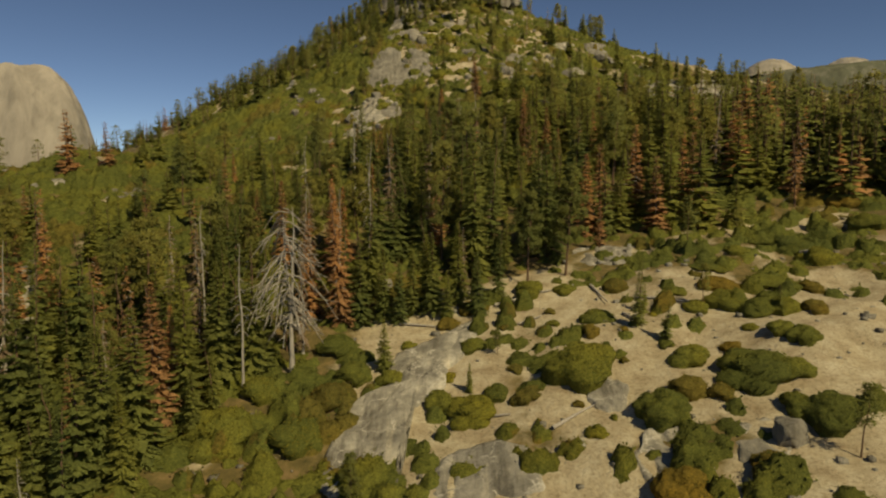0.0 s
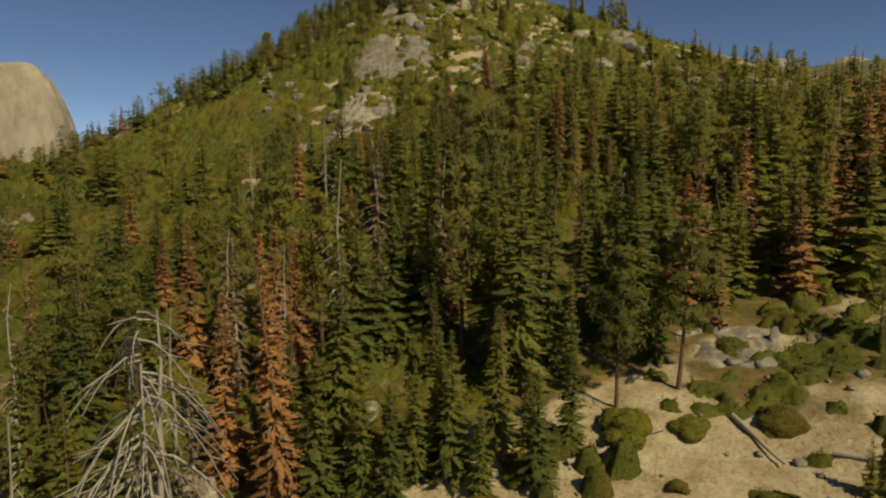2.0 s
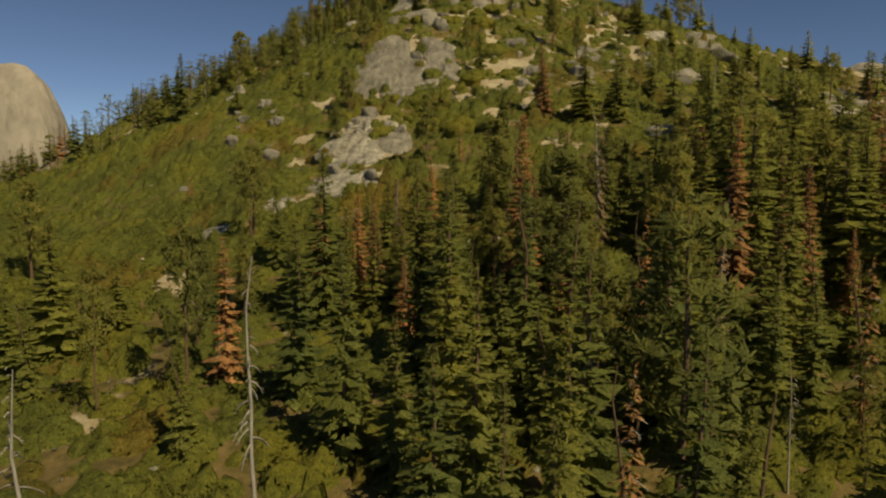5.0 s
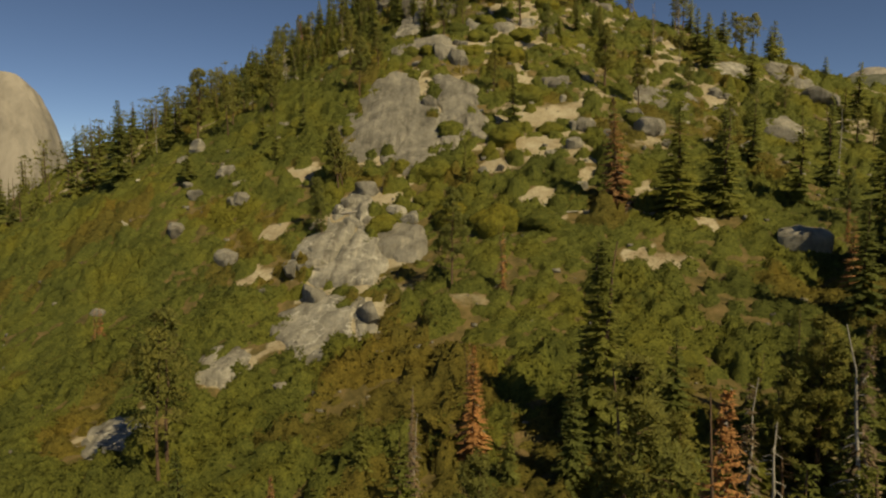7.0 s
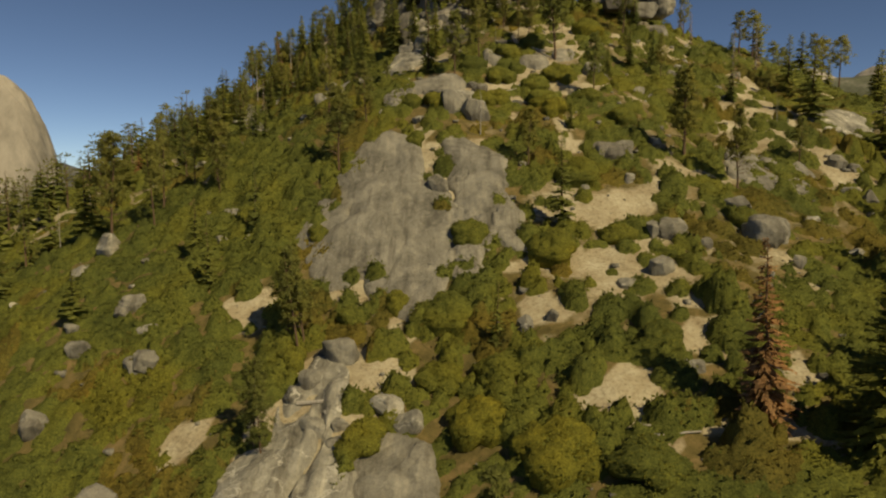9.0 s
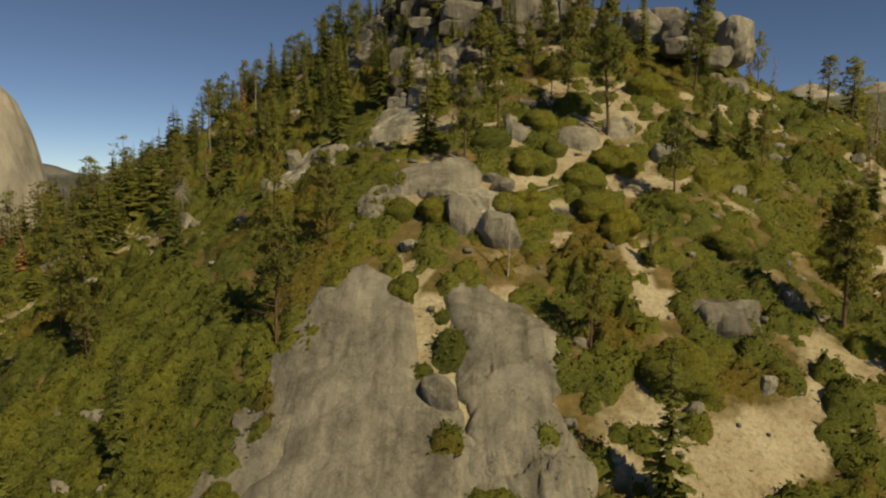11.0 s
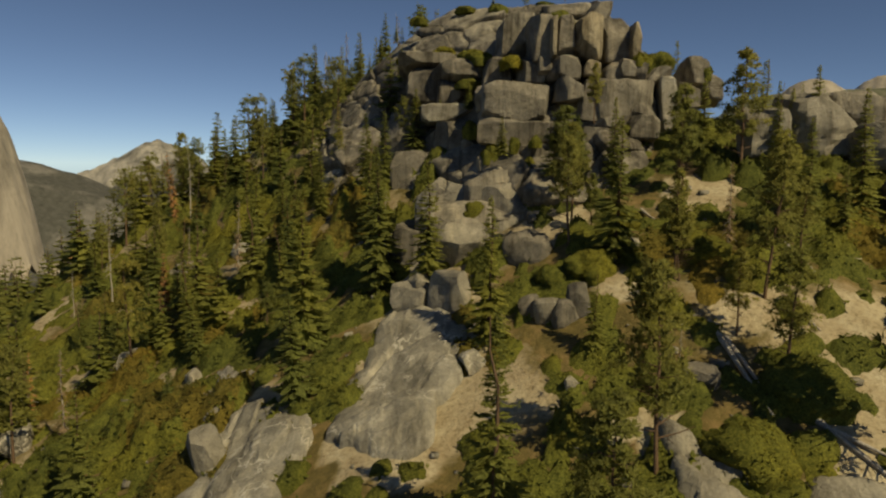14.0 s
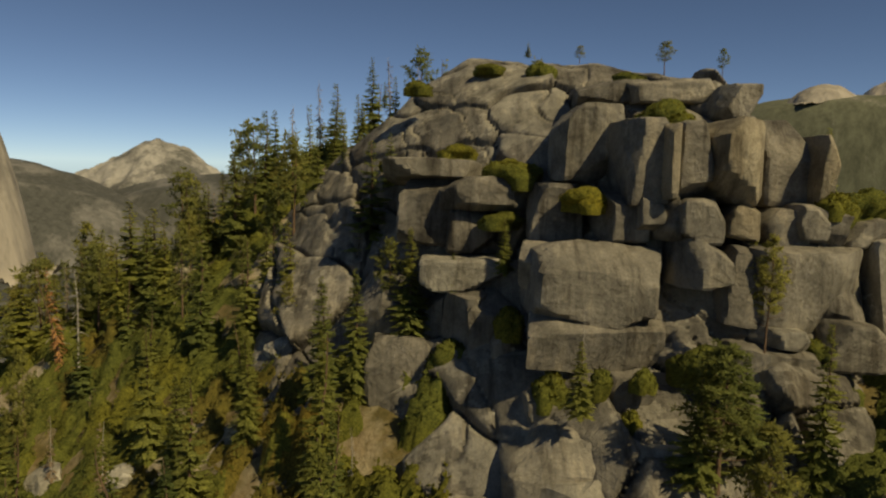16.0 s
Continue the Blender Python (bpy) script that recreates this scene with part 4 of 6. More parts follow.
boulder(-18.7, 289.1, 1.5, 1.3, 2.1, PALE)
boulder(-20.6, 286.7, 4.0, 3.4, 2.3, PALE)
boulder(-7.6, 290.0, 2.5, 2.1, 2.0, DARK)
boulder(-47.3, 295.8, 3.3, 2.8, 2.8, GREY)
boulder(-47.0, 306.7, 3.8, 3.2, 3.9, PALE)
boulder(11.3, 297.1, 3.5, 3.0, 2.6, GREY)
boulder(-34.7, 316.1, 3.0, 2.6, 4.2, GREY)
boulder(-19.2, 332.5, 2.8, 2.4, 2.4, PALE)
boulder(-20.7, 325.8, 3.3, 2.8, 3.4, GREY)
boulder(-11.7, 334.8, 6.6, 5.6, 3.2, GREY)
boulder(-22.7, 284.3, 1.2, 1.0, 1.6, PALE)
boulder(13.6, 296.3, 1.7, 1.5, 1.6, GREY)
boulder(-2.4, 309.1, 2.1, 1.8, 2.2, DARK)
boulder(-10.8, 326.1, 4.2, 3.6, 3.1, DARK)
boulder(-9.7, 317.1, 2.6, 2.2, 2.5, DARK)
boulder(-36.1, 293.7, 1.6, 1.4, 1.6, GREY)
boulder(-54.5, 310.9, 2.2, 1.9, 1.3, PALE)
boulder(-16.4, 330.7, 6.1, 5.2, 3.9, GREY)
boulder(-20.0, 326.8, 3.4, 2.9, 3.7, GREY)
boulder(-17.2, 323.6, 4.0, 3.4, 4.1, GREY)
boulder(-11.6, 318.5, 2.0, 1.7, 1.8, DARK)
boulder(-10.2, 317.5, 2.6, 2.2, 3.0, GREY)
boulder(-8.6, 317.0, 2.1, 1.8, 3.1, DARK)
boulder(-30.9, 355.9, 3.2, 2.7, 3.4, PALE)
boulder(-19.0, 316.1, 1.5, 1.3, 1.4, PALE)
boulder(-16.1, 316.0, 2.0, 1.7, 1.7, PALE)
boulder(-10.0, 311.1, 1.0, 0.9, 1.4, GREY)
boulder(-23.8, 329.2, 1.3, 1.1, 1.2, PALE)
boulder(-40.3, 329.5, 1.8, 1.5, 2.1, PALE)
boulder(-49.7, 338.7, 3.6, 3.1, 2.4, PALE)
boulder(-34.2, 324.2, 1.8, 1.5, 1.5, GREY)
boulder(-3.8, 322.0, 2.3, 1.9, 1.8, GREY)
boulder(-11.3, 326.6, 3.9, 3.3, 3.1, DARK)
boulder(-30.9, 356.0, 2.5, 2.1, 3.5, PALE)
boulder(-28.6, 361.8, 3.1, 2.6, 3.6, DARK)
boulder(-35.2, 365.6, 1.5, 1.3, 2.4, GREY)
boulder(-51.8, 359.9, 3.8, 3.2, 2.7, PALE)
boulder(-42.0, 352.6, 2.7, 2.3, 2.3, PALE)
boulder(-18.9, 86.6, 3.6, 3.0, 3.1, PALE)
boulder(22.7, 79.1, 1.4, 1.2, 1.0, PALE)
boulder(-8.8, 102.5, 1.7, 1.4, 1.6, PALE)
boulder(51.1, 95.0, 3.1, 2.6, 2.2, PALE)
boulder(-56.7, 261.7, 3.8, 3.3, 2.2, PALE)
boulder(-8.1, 98.0, 0.7, 0.6, 1.4, PALE)
boulder(-7.7, 92.8, 1.6, 1.3, 3.4, PALE)
boulder(27.2, 100.6, 1.2, 1.1, 2.8, PALE)

# ---- the summit: a cliff of jointed granite blocks ----
summit = tagged(new("granite_summit"), "high summit cliff of dark jointed granite blocks", "cliff", kind="")

# Profiles of the cliff, foot to top, as (y, z) at stations from west to east.
STATIONS = (-34.0, -31.0, -24.5, -18.2, -10.0, -2.5, 3.5, 10.0)
PROFILES = (
    ((346, 128), (360, 139), (372, 147), (390, 148)),
    ((343, 128), (350, 135), (360, 142.6), (370, 149.5), (376, 151.5), (390, 151)),
    ((340, 127), (346, 136.2), (352, 139), (355, 143.5), (358, 146.6), (363, 151.5), (370, 155.6), (390, 158)),
    ((334, 132), (339.5, 136), (344, 139.8), (346.5, 140.2), (347.5, 144), (350.5, 144.5), (351, 147.4), (353, 148.2), (355, 151.2), (358, 152.3), (362, 155.9), (370, 160.2), (380, 163), (396, 163)),
    ((329, 134), (334, 138.5), (338, 141), (340, 142.4), (340.6, 144.2), (342.6, 144.6), (344, 148.4), (346, 149.2), (347.2, 151.4), (349, 152), (350.5, 154.9), (355, 156.8), (364, 160.6), (372, 162.3), (392, 162)),
    ((330, 134), (333.5, 138.5), (335.5, 142.3), (338, 142.9), (339.5, 146.6), (341.5, 147.0), (342.5, 149.2), (343.7, 149.8), (344.4, 154.4), (346.5, 155.0), (352, 157.9), (362, 159.6), (390, 158)),
    ((330, 133), (336, 139), (339, 142.6), (340.5, 146.4), (342.5, 147.2), (344, 151), (352, 153), (364, 153.5), (390, 151)),
    ((334, 133), (343, 138), (350, 143), (358, 145), (390, 143)),
)


def cliff_mass():
    """The whole mass of rock: ledged, split by joints into plates that stand proud or lie back."""
    nu, nv = 250, 330
    r = np.random.default_rng(61)
    f = np.linspace(0, 1, nv)
    cols = []
    for p in PROFILES:
        y, z = np.array(p, float).T
        w = np.concatenate([[0], np.cumsum(np.hypot(np.diff(y), np.diff(z)) * np.where(y[1:] > 375, 0.35, 1.0))])
        cols.append((np.interp(f, w / w[-1], y), np.interp(f, w / w[-1], z)))
    xs = np.linspace(STATIONS[0], STATIONS[-1], nu)
    wx = np.array([[np.interp(x, STATIONS, row) for row in np.eye(len(STATIONS))] for x in xs])
    Y = np.array([c[0] for c in cols]).T @ wx.T
    Z = np.array([c[1] for c in cols]).T @ wx.T
    X = np.broadcast_to(xs, Y.shape) + 0.0
    X = X + 0.28 * (Y - 343) * np.clip((X + 22) / 18, 0, 1) * (Y > 343)
    up = f[:, None] * 52 + 0.0 * X
    # bent plan of the joints
    jx = X + 1.5 * fractal(X, up, 8, 3, 71) + 0.25 * up
    jz = Z * 1.0 + 1.1 * fractal(X, up, 7, 3, 72) - 0.12 * X
    seeds = []
    z = 120.0
    row = 0
    while z < 168:
        big = z > 151
        x = -44.0 + r.uniform(0, 5)
        while x < 40:
            broad = x - 0.25 * (z - 128) < (-10 if big else -13)
            seeds.append((x + r.uniform(-1, 1), z + r.uniform(-0.8, 0.8)))
            x += r.uniform(7, 12) if broad else r.uniform(2.4, 6.5)
        z += 4.2 if big else r.uniform(2.6, 4.2)
        row += 1
    S = np.array(seeds)
    P = np.column_stack([jx.ravel() * 0.75, jz.ravel()])
    Q = S * (0.75, 1)
    d1 = np.full(len(P), 1e9)
    d2 = np.full(len(P), 1e9)
    cell = np.zeros(len(P), int)
    for k, q in enumerate(Q):
        d = np.hypot(P[:, 0] - q[0], P[:, 1] - q[1])
        nearer = d < d1
        d2 = np.where(nearer, d1, np.minimum(d2, d))
        cell = np.where(nearer, k, cell)
        d1 = np.where(nearer, d, d1)
    edge = (d2 - d1).reshape(Y.shape)
    proud = r.uniform(-1.0, 0.6, len(S))
    tx, tz = r.normal(0, 0.13, len(S)), r.normal(0, 0.16, len(S))
    rel = P - Q[cell]
    out = (proud[cell] + tx[cell] * rel[:, 0] + tz[cell] * rel[:, 1]).reshape(Y.shape)
    smooth_part = np.clip((Z - 150) / 3, 0, 1) * np.clip((-9 - X) / 4, 0, 1)
    out = out * (1 - 0.55 * smooth_part)
    out = out - 0.75 * np.exp(-((edge / 0.2) ** 2)) * (1 - 0.3 * smooth_part) - 0.12 * np.exp(-((edge / 0.5) ** 2))
    split = fractal(jx + 40, jz * 0.5, 5, 3, 77)
    out = out - 0.35 * np.exp(-((split / 0.035) ** 2))
    out = out - 0.45 * (1 - smooth_part) + 0.16 * fractal(X, up, 5, 4, 73) + 0.14 * fractal(X, up, 1.3, 3, 74)
    Y, Z, X = Y - 0.85 * out, Z + 0.5 * out, X - 0.12 * out
    i = np.arange(nu * nv).reshape(nv, nu)
    quads = np.stack([i[:-1, :-1], i[:-1, 1:], i[1:, 1:], i[1:, :-1]], -1).reshape(-1, 4)
    V = np.stack([X, Y, Z], -1).reshape(-1, 3)
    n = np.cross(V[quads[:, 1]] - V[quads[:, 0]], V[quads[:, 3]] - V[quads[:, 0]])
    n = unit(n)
    # flatter faces take the grey granite, steeper ones the dark
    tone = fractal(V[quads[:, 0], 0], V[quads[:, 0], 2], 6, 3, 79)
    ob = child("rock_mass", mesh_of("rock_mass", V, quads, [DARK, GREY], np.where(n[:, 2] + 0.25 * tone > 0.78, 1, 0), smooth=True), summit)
    ob.data.set_sharp_from_angle(angle=radians(38))
    return ob


cliff_mass()
GRID_FINE = unit_grid(14)
block_count = [0]


def block(cliff, x, y, z, w, d, h, material=None, tilt=0.0, worn=1.0):
    """One jointed block of the cliff, its middle at (x, y, z)."""
    block_count[0] += 1
    k = block_count[0]
    r = random.Random(500 + k)
    ob = child("block", rock_mesh("block", w, d, h, 500 + k, material or DARK, r.uniform(12, 28) / worn ** 0.8, 0.06 * worn ** 0.5, 14, GRID_FINE, 1.4, 0.7), cliff)
    ob.matrix_world = pose(x, y, z, tilt + r.uniform(-5, 2), r.uniform(-4, 4), r.uniform(-10, 6))




block(summit, -7.6, 345.0, 151.9, 2.7, 7.0, 4.9, DARK)
block(summit, -6.7, 343.2, 151.8, 1.0, 6.0, 4.1, TAN)
block(summit, -5.2, 344.3, 151.9, 2.1, 7.0, 4.4, DARK)
block(summit, -3.2, 343.4, 152.0, 3.0, 7.0, 4.7, TAN)
block(summit, 0.5, 346.0, 152.1, 3.4, 8.0, 5.0, DARK)
block(summit, 1.9, 343.4, 151.6, 1.0, 6.0, 3.9, TAN)
block(summit, -0.5, 349.5, 155.8, 2.4, 6.0, 2.3, CLIFF)
block(summit, -3.2, 354.0, 156.9, 6.2, 8.0, 1.9, CLIFF)
block(summit, -6.6, 356.0, 156.9, 4.9, 8.0, 1.8, DARK)
block(summit, -9.7, 350.0, 153.0, 4.3, 8.0, 4.9, CLIFF)
block(summit, -8.7, 345.5, 148.6, 2.7, 7.0, 3.1, DARK)
block(summit, -7.3, 344.0, 148.8, 1.5, 6.0, 2.6, CLIFF)
block(summit, -6.4, 343.4, 148.7, 1.4, 6.0, 2.5, DARK)
block(summit, -5.0, 342.8, 148.7, 2.3, 6.0, 2.5, CLIFF)
block(summit, -2.5, 342.5, 148.8, 1.8, 5.0, 1.8, TAN)
block(summit, -0.4, 343.4, 148.3, 2.3, 6.0, 2.5, DARK)
block(summit, 1.0, 342.8, 148.9, 1.8, 6.0, 1.9, CLIFF)
block(summit, 2.5, 343.5, 148.5, 2.6, 7.0, 2.7, DARK)
block(summit, 4.6, 343.5, 148.1, 2.6, 7.0, 1.8, CLIFF)
block(summit, 9.4, 346.5, 148.9, 2.3, 7.0, 2.9, CLIFF)
block(summit, 10.9, 346.5, 147.2, 2.7, 7.0, 3.5, DARK)
block(summit, -10.1, 342.8, 145.0, 7.8, 8.0, 4.6, CLIFF)
block(summit, -5.0, 342.1, 146.6, 3.3, 7.0, 2.6, CLIFF)
block(summit, -2.8, 342.5, 145.0, 2.5, 7.0, 4.7, DARK)
block(summit, 0.3, 342.3, 145.2, 6.2, 8.0, 4.8, CLIFF)
block(summit, 5.3, 342.4, 145.1, 1.8, 7.0, 5.6, PALE)
block(summit, 7.1, 342.9, 145.4, 2.1, 7.0, 5.0, CLIFF)
block(summit, -10.5, 341.3, 142.2, 7.2, 8.0, 2.9, DARK)
block(summit, 2.2, 340.3, 142.5, 3.0, 7.0, 2.5, CLIFF)
block(summit, -1.6, 339.9, 142.9, 2.6, 6.0, 1.0, PALE)
block(summit, -1.7, 338.8, 140.2, 5.7, 7.0, 4.6, CLIFF)
block(summit, -3.6, 338.6, 139.9, 1.6, 6.0, 3.6, DARK)
block(summit, -8.9, 340.8, 139.0, 3.2, 7.0, 3.6, DARK)
block(summit, -12.1, 342.0, 138.6, 4.5, 8.0, 2.9, DARK)
block(summit, -12.3, 338.8, 135.8, 7.1, 9.0, 5.2, CLIFF, worn=2.5)
block(summit, -9.2, 337.1, 137.8, 3.4, 6.0, 1.2, PALE)
block(summit, -16.2, 333.9, 132.8, 5.8, 7.0, 4.8, CLIFF, worn=2.5)
block(summit, -20.4, 351.0, 136.7, 6.0, 9.0, 6.6, DARK)
block(summit, -22.7, 353.0, 141.1, 4.1, 8.0, 5.1, DARK)
block(summit, -17.9, 348.8, 137.6, 3.0, 8.0, 5.3, DARK)
block(summit, -15.3, 347.8, 141.7, 3.2, 8.0, 4.1, CLIFF)
block(summit, -14.2, 346.6, 139.6, 3.2, 8.0, 4.0, CLIFF)
block(summit, -17.2, 349.0, 142.1, 2.9, 8.0, 3.8, DARK)
block(summit, -17.4, 351.1, 144.3, 5.8, 9.0, 2.1, PALE)
block(summit, -19.7, 355.5, 148.3, 4.7, 9.0, 4.7, DARK)
block(summit, -16.8, 353.8, 147.5, 3.7, 8.0, 4.5, DARK)
block(summit, -15.7, 353.3, 149.7, 7.4, 9.0, 2.5, DARK)
block(summit, -11.3, 348.6, 148.7, 4.2, 8.0, 3.7, DARK)
block(summit, -19.7, 356.5, 151.0, 7.3, 9.0, 1.7, CLIFF)
block(summit, -13.1, 345.1, 145.7, 2.2, 7.0, 2.7, CLIFF)
block(summit, -21.2, 334.0, 131.2, 2.8, 6.0, 4.5, DARK, worn=2.5)
block(summit, -19.7, 333.3, 133.5, 1.8, 5.0, 4.4, PALE, worn=2.5)

outcrop = tagged(new("granite_outcrop"), "rounded grey granite outcrop on the ridge beside pines", "rock outcrop")
block(outcrop, 21.9, 343.5, 142.9, 7.2, 9.0, 8.3, GREY, worn=4.0)
block(outcrop, 25.6, 338.0, 141.1, 4.2, 6.0, 4.7, GREY, worn=4.0)
block(outcrop, 22.6, 327.0, 137.3, 4.8, 5.0, 3.4, DARK, worn=4.0)
block(outcrop, 30.5, 334.5, 141.3, 6.6, 7.0, 5.4, GREY, worn=4.0)
block(outcrop, 32.8, 329.0, 138.6, 5.4, 6.0, 7.7, GREY, worn=4.0)
block(outcrop, 28.7, 327.0, 135.8, 5.1, 5.0, 3.4, GREY, worn=4.0)
block(outcrop, 27.5, 323.5, 131.0, 3.3, 4.0, 3.7, TAN, worn=4.0)
block(outcrop, 26.5, 344.5, 145.0, 7.3, 7.0, 3.9, DARK, worn=4.0)
block(outcrop, 30.0, 323.0, 130.2, 4.2, 5.0, 4.0, GREY, worn=4.0)
block(outcrop, 25.9, 329.0, 138.9, 3.2, 4.0, 4.3, DARK, worn=4.0)
block(outcrop, 11.1, 332.5, 142.0, 4.4, 5.0, 4.5, GREY, worn=4.0)

# ---- trees that stand apart ----
tree("snag", -17.0, 75.6, 19.5, -0.6)
tree("rust", -12.7, 85.1, 19.1, -1.1, wide=0.7)
tree("pine", 17.1, 95.2, 15.2, 0.7)
tree("pine", 34.8, 97.6, 8.0)
tree("pine", 32.4, 51.2, 5.9, 0.4)
tree("fir", 22.2, 76.8, 7.7)
tree("fir", 24.0, 73.2, 4.9, 0.6)
tree("fir", -6.6, 75.2, 6.3)
tree("fir", 2.7, 68.5, 3.4)
tree("pine", 30.8, 80.2, 5.3)
tree("pine", 6.1, 75.2, 3.1)
tree("spire", -19.8, 85.1, 15.5)
tree("pine", -7.6, 54.0, 5.6)
tree("fir", 37.9, 76.2, 3.8)
tree("fir", -8.1, 88.9, 6.3, -0.5)
tree("fir", -2.2, 88.3, 10.1)
tree("fir", 4.2, 89.1, 6.4)
tree("fir", 24.1, 81.3, 4.1)
tree("spire", 12.1, 84.9, 3.0)
tree("rust", 42.9, 114.7, 6.9, 0.7)
tree("pine", 45.1, 105.5, 4.9)
tree("fir", 30.3, 105.0, 1.8)
tree("fir", -3.9, 87.2, 9.0)
tree("fir", -1.4, 86.7, 10.8)
tree("fir", 1.9, 88.8, 11.3)
tree("fir", 4.3, 85.5, 8.3)
tree("fir", 7.3, 89.2, 9.4)
tree("pine", 11.6, 93.2, 12.7)
tree("fir", -5.5, 85.1, 8.6)
tree("fir", 0.5, 85.1, 6.8)
tree("fir", -7.5, 86.1, 9.6)
tree("fir", -10.5, 85.6, 11.3)
tree("rust", 10.8, 228.5, 14.6, -0.8, fine=True)
tree("fir", 17.3, 224.7, 14.7, wide=1.35, fine=True)
tree("fir", -0.4, 187.2, 15.5, wide=1.35, fine=True)
tree("pine", -10.7, 214.5, 11.2, fine=True)
tree("rust", -5.1, 213.7, 7.7, fine=True)
tree("pine", -27.3, 243.6, 10.6, -0.9, fine=True)
tree("rust", -9.5, 195.6, 5.5, fine=True)
tree("dun", -13.9, 187.2, 6.9)
tree("rust", -51.2, 216.2, 5.1, fine=True)
tree("pine", -27.9, 231.7, 6.8, -0.4, fine=True)
tree("fir", 12.4, 182.8, 10.8, fine=True)
tree("pine", 37.3, 222.2, 6.8, fine=True)
tree("fir", -69.3, 262.5, 16.0, 0.4, fine=True)
tree("pine", -58.3, 272.0, 15.0, 0.5, fine=True)
tree("pine", -45.7, 278.3, 12.3, fine=True)
tree("pine", 19.1, 272.1, 11.7, fine=True)
tree("rust", 34.5, 217.3, 5.1, fine=True)
tree("fir", 34.5, 211.4, 17.9, fine=True)
tree("fir", 26.6, 201.1, 11.8, fine=True)
tree("pine", 12.8, 180.1, 11.2, fine=True)
tree("fir", 13.2, 186.8, 9.7, fine=True)
tree("fir", 8.3, 181.9, 9.5, fine=True)
tree("pine", 9.7, 180.7, 8.5, fine=True)
tree("fir", 5.3, 188.4, 8.3, fine=True)
tree("fir", -3.1, 183.5, 9.1, fine=True)
tree("fir", 0.8, 182.5, 7.0, fine=True)
tree("fir", -7.2, 184.5, 6.2, fine=True)
tree("fir", -17.6, 186.8, 6.5, fine=True)
tree("fir", 17.9, 185.9, 7.9, fine=True)
tree("pine", -27.4, 272.4, 11.4, fine=True)
tree("pine", -26.8, 244.4, 9.8, -1.4, fine=True)
tree("spire", -8.1, 277.0, 7.7)
tree("pine", 19.0, 272.0, 12.1, -0.4, fine=True)
tree("pine", 23.8, 265.9, 10.3, fine=True)
tree("pine", 10.3, 288.9, 9.7, fine=True)
tree("pine", -2.1, 270.1, 7.9, fine=True)
tree("pine", -28.9, 233.2, 7.8, fine=True)
tree("pine", -44.6, 275.9, 7.1, -0.4, fine=True)
tree("pine", 35.8, 274.4, 6.6, fine=True)
tree("spire", 37.4, 284.7, 6.0)
tree("fir", 5.0, 279.0, 4.4, fine=True)
tree("pine", 42.8, 299.7, 4.8, fine=True)
tree("fir", -15.9, 300.7, 12.7, fine=True)
tree("pine", -11.4, 296.1, 11.1, fine=True)
tree("pine", -6.9, 303.6, 11.9, -0.5, fine=True)
tree("pine", 6.2, 301.4, 16.7, -0.5, fine=True)
tree("pine", 3.5, 314.1, 10.0, 0.7, fine=True)
tree("pine", 21.0, 314.1, 14.2, 0.9, fine=True)
tree("pine", 7.9, 318.1, 5.8, fine=True)
tree("pine", -7.8, 324.3, 9.1, -0.5, fine=True)
tree("pine", -1.3, 317.0, 5.8, -0.4, fine=True)
tree("pine", 2.7, 328.3, 7.7, fine=True)
tree("pine", -24.6, 282.1, 9.7, -0.8, fine=True)
tree("fir", -40.5, 331.9, 8.1, -1.6, fine=True)
tree("fir", -29.0, 318.1, 9.0, -0.5, fine=True)
tree("snag", -51.2, 316.9, 5.4)
tree("fir", -41.4, 288.2, 7.0, 0.4, fine=True)
tree("pine", 19.2, 304.5, 4.9, fine=True)
tree("pine", -23.0, 300.0, 4.1, fine=True)
tree("pine", -7.0, 327.7, 8.5, fine=True)
tree("pine", 2.4, 328.3, 9.4, fine=True)
tree("pine", -5.7, 325.7, 4.9, fine=True)
tree("pine", -1.6, 317.1, 8.0, fine=True)
tree("fir", -8.2, 313.3, 5.7, fine=True)
tree("fir", -29.6, 325.3, 13.9, -0.4, fine=True)
tree("fir", -23.7, 330.6, 13.4, -0.4, fine=True)
tree("pine", -34.4, 332.6, 4.7, fine=True)
tree("fir", -41.8, 327.3, 4.3, fine=True)
tree("spire", -3.6, 310.0, 4.0)
tree("fir", -33.6, 354.3, 6.9, fine=True)
tree("fir", -33.9, 339.9, 9.4, fine=True)
tree("fir", -42.2, 335.2, 6.3, fine=True)
tree("fir", -60.7, 350.0, 7.9, fine=True)
tree("pine", 6.5, 319.2, 8.5, fine=True)
tree("pine", 0.8, 312.0, 5.7, fine=True)
tree("fir", -25.7, 341.7, 11.0, fine=True)
tree("fir", -36.0, 347.1, 9.2, fine=True)
tree("pine", -37.4, 368.4, 5.3, fine=True)
tree("fir", -32.9, 353.3, 5.8, fine=True)
tree("rust", -57.8, 374.3, 11.7, -1.4, fine=True)
tree("spire", -23.8, 340.9, 4.8)
tree("rust", 56.7, 136.5, 15, wide=0.95)
tree("rust", 60.0, 117.7, 15, wide=0.95)
tree("rust", 31.0, 144.5, 13, wide=0.95)
tree("rust", 34.5, 124.1, 14, wide=0.95)
tree("rust", 39.9, 115.3, 15, wide=0.95)
tree("rust", 23.4, 157.9, 12, wide=0.95)
tree("dun", -29.6, 82.1, 15)
tree("dun", -16.6, 79.7, 14)
tree("pine", -16.5, 102.2, 16)
tree("fir", 19.1, 114.5, 15)
tree("fir", 38.0, 128.7, 15)
tree("fir", 81.0, 144.8, 15)
tree("pine", 98.7, 161.8, 16)
tree("rust", -28.1, 69.7, 11, wide=0.95)
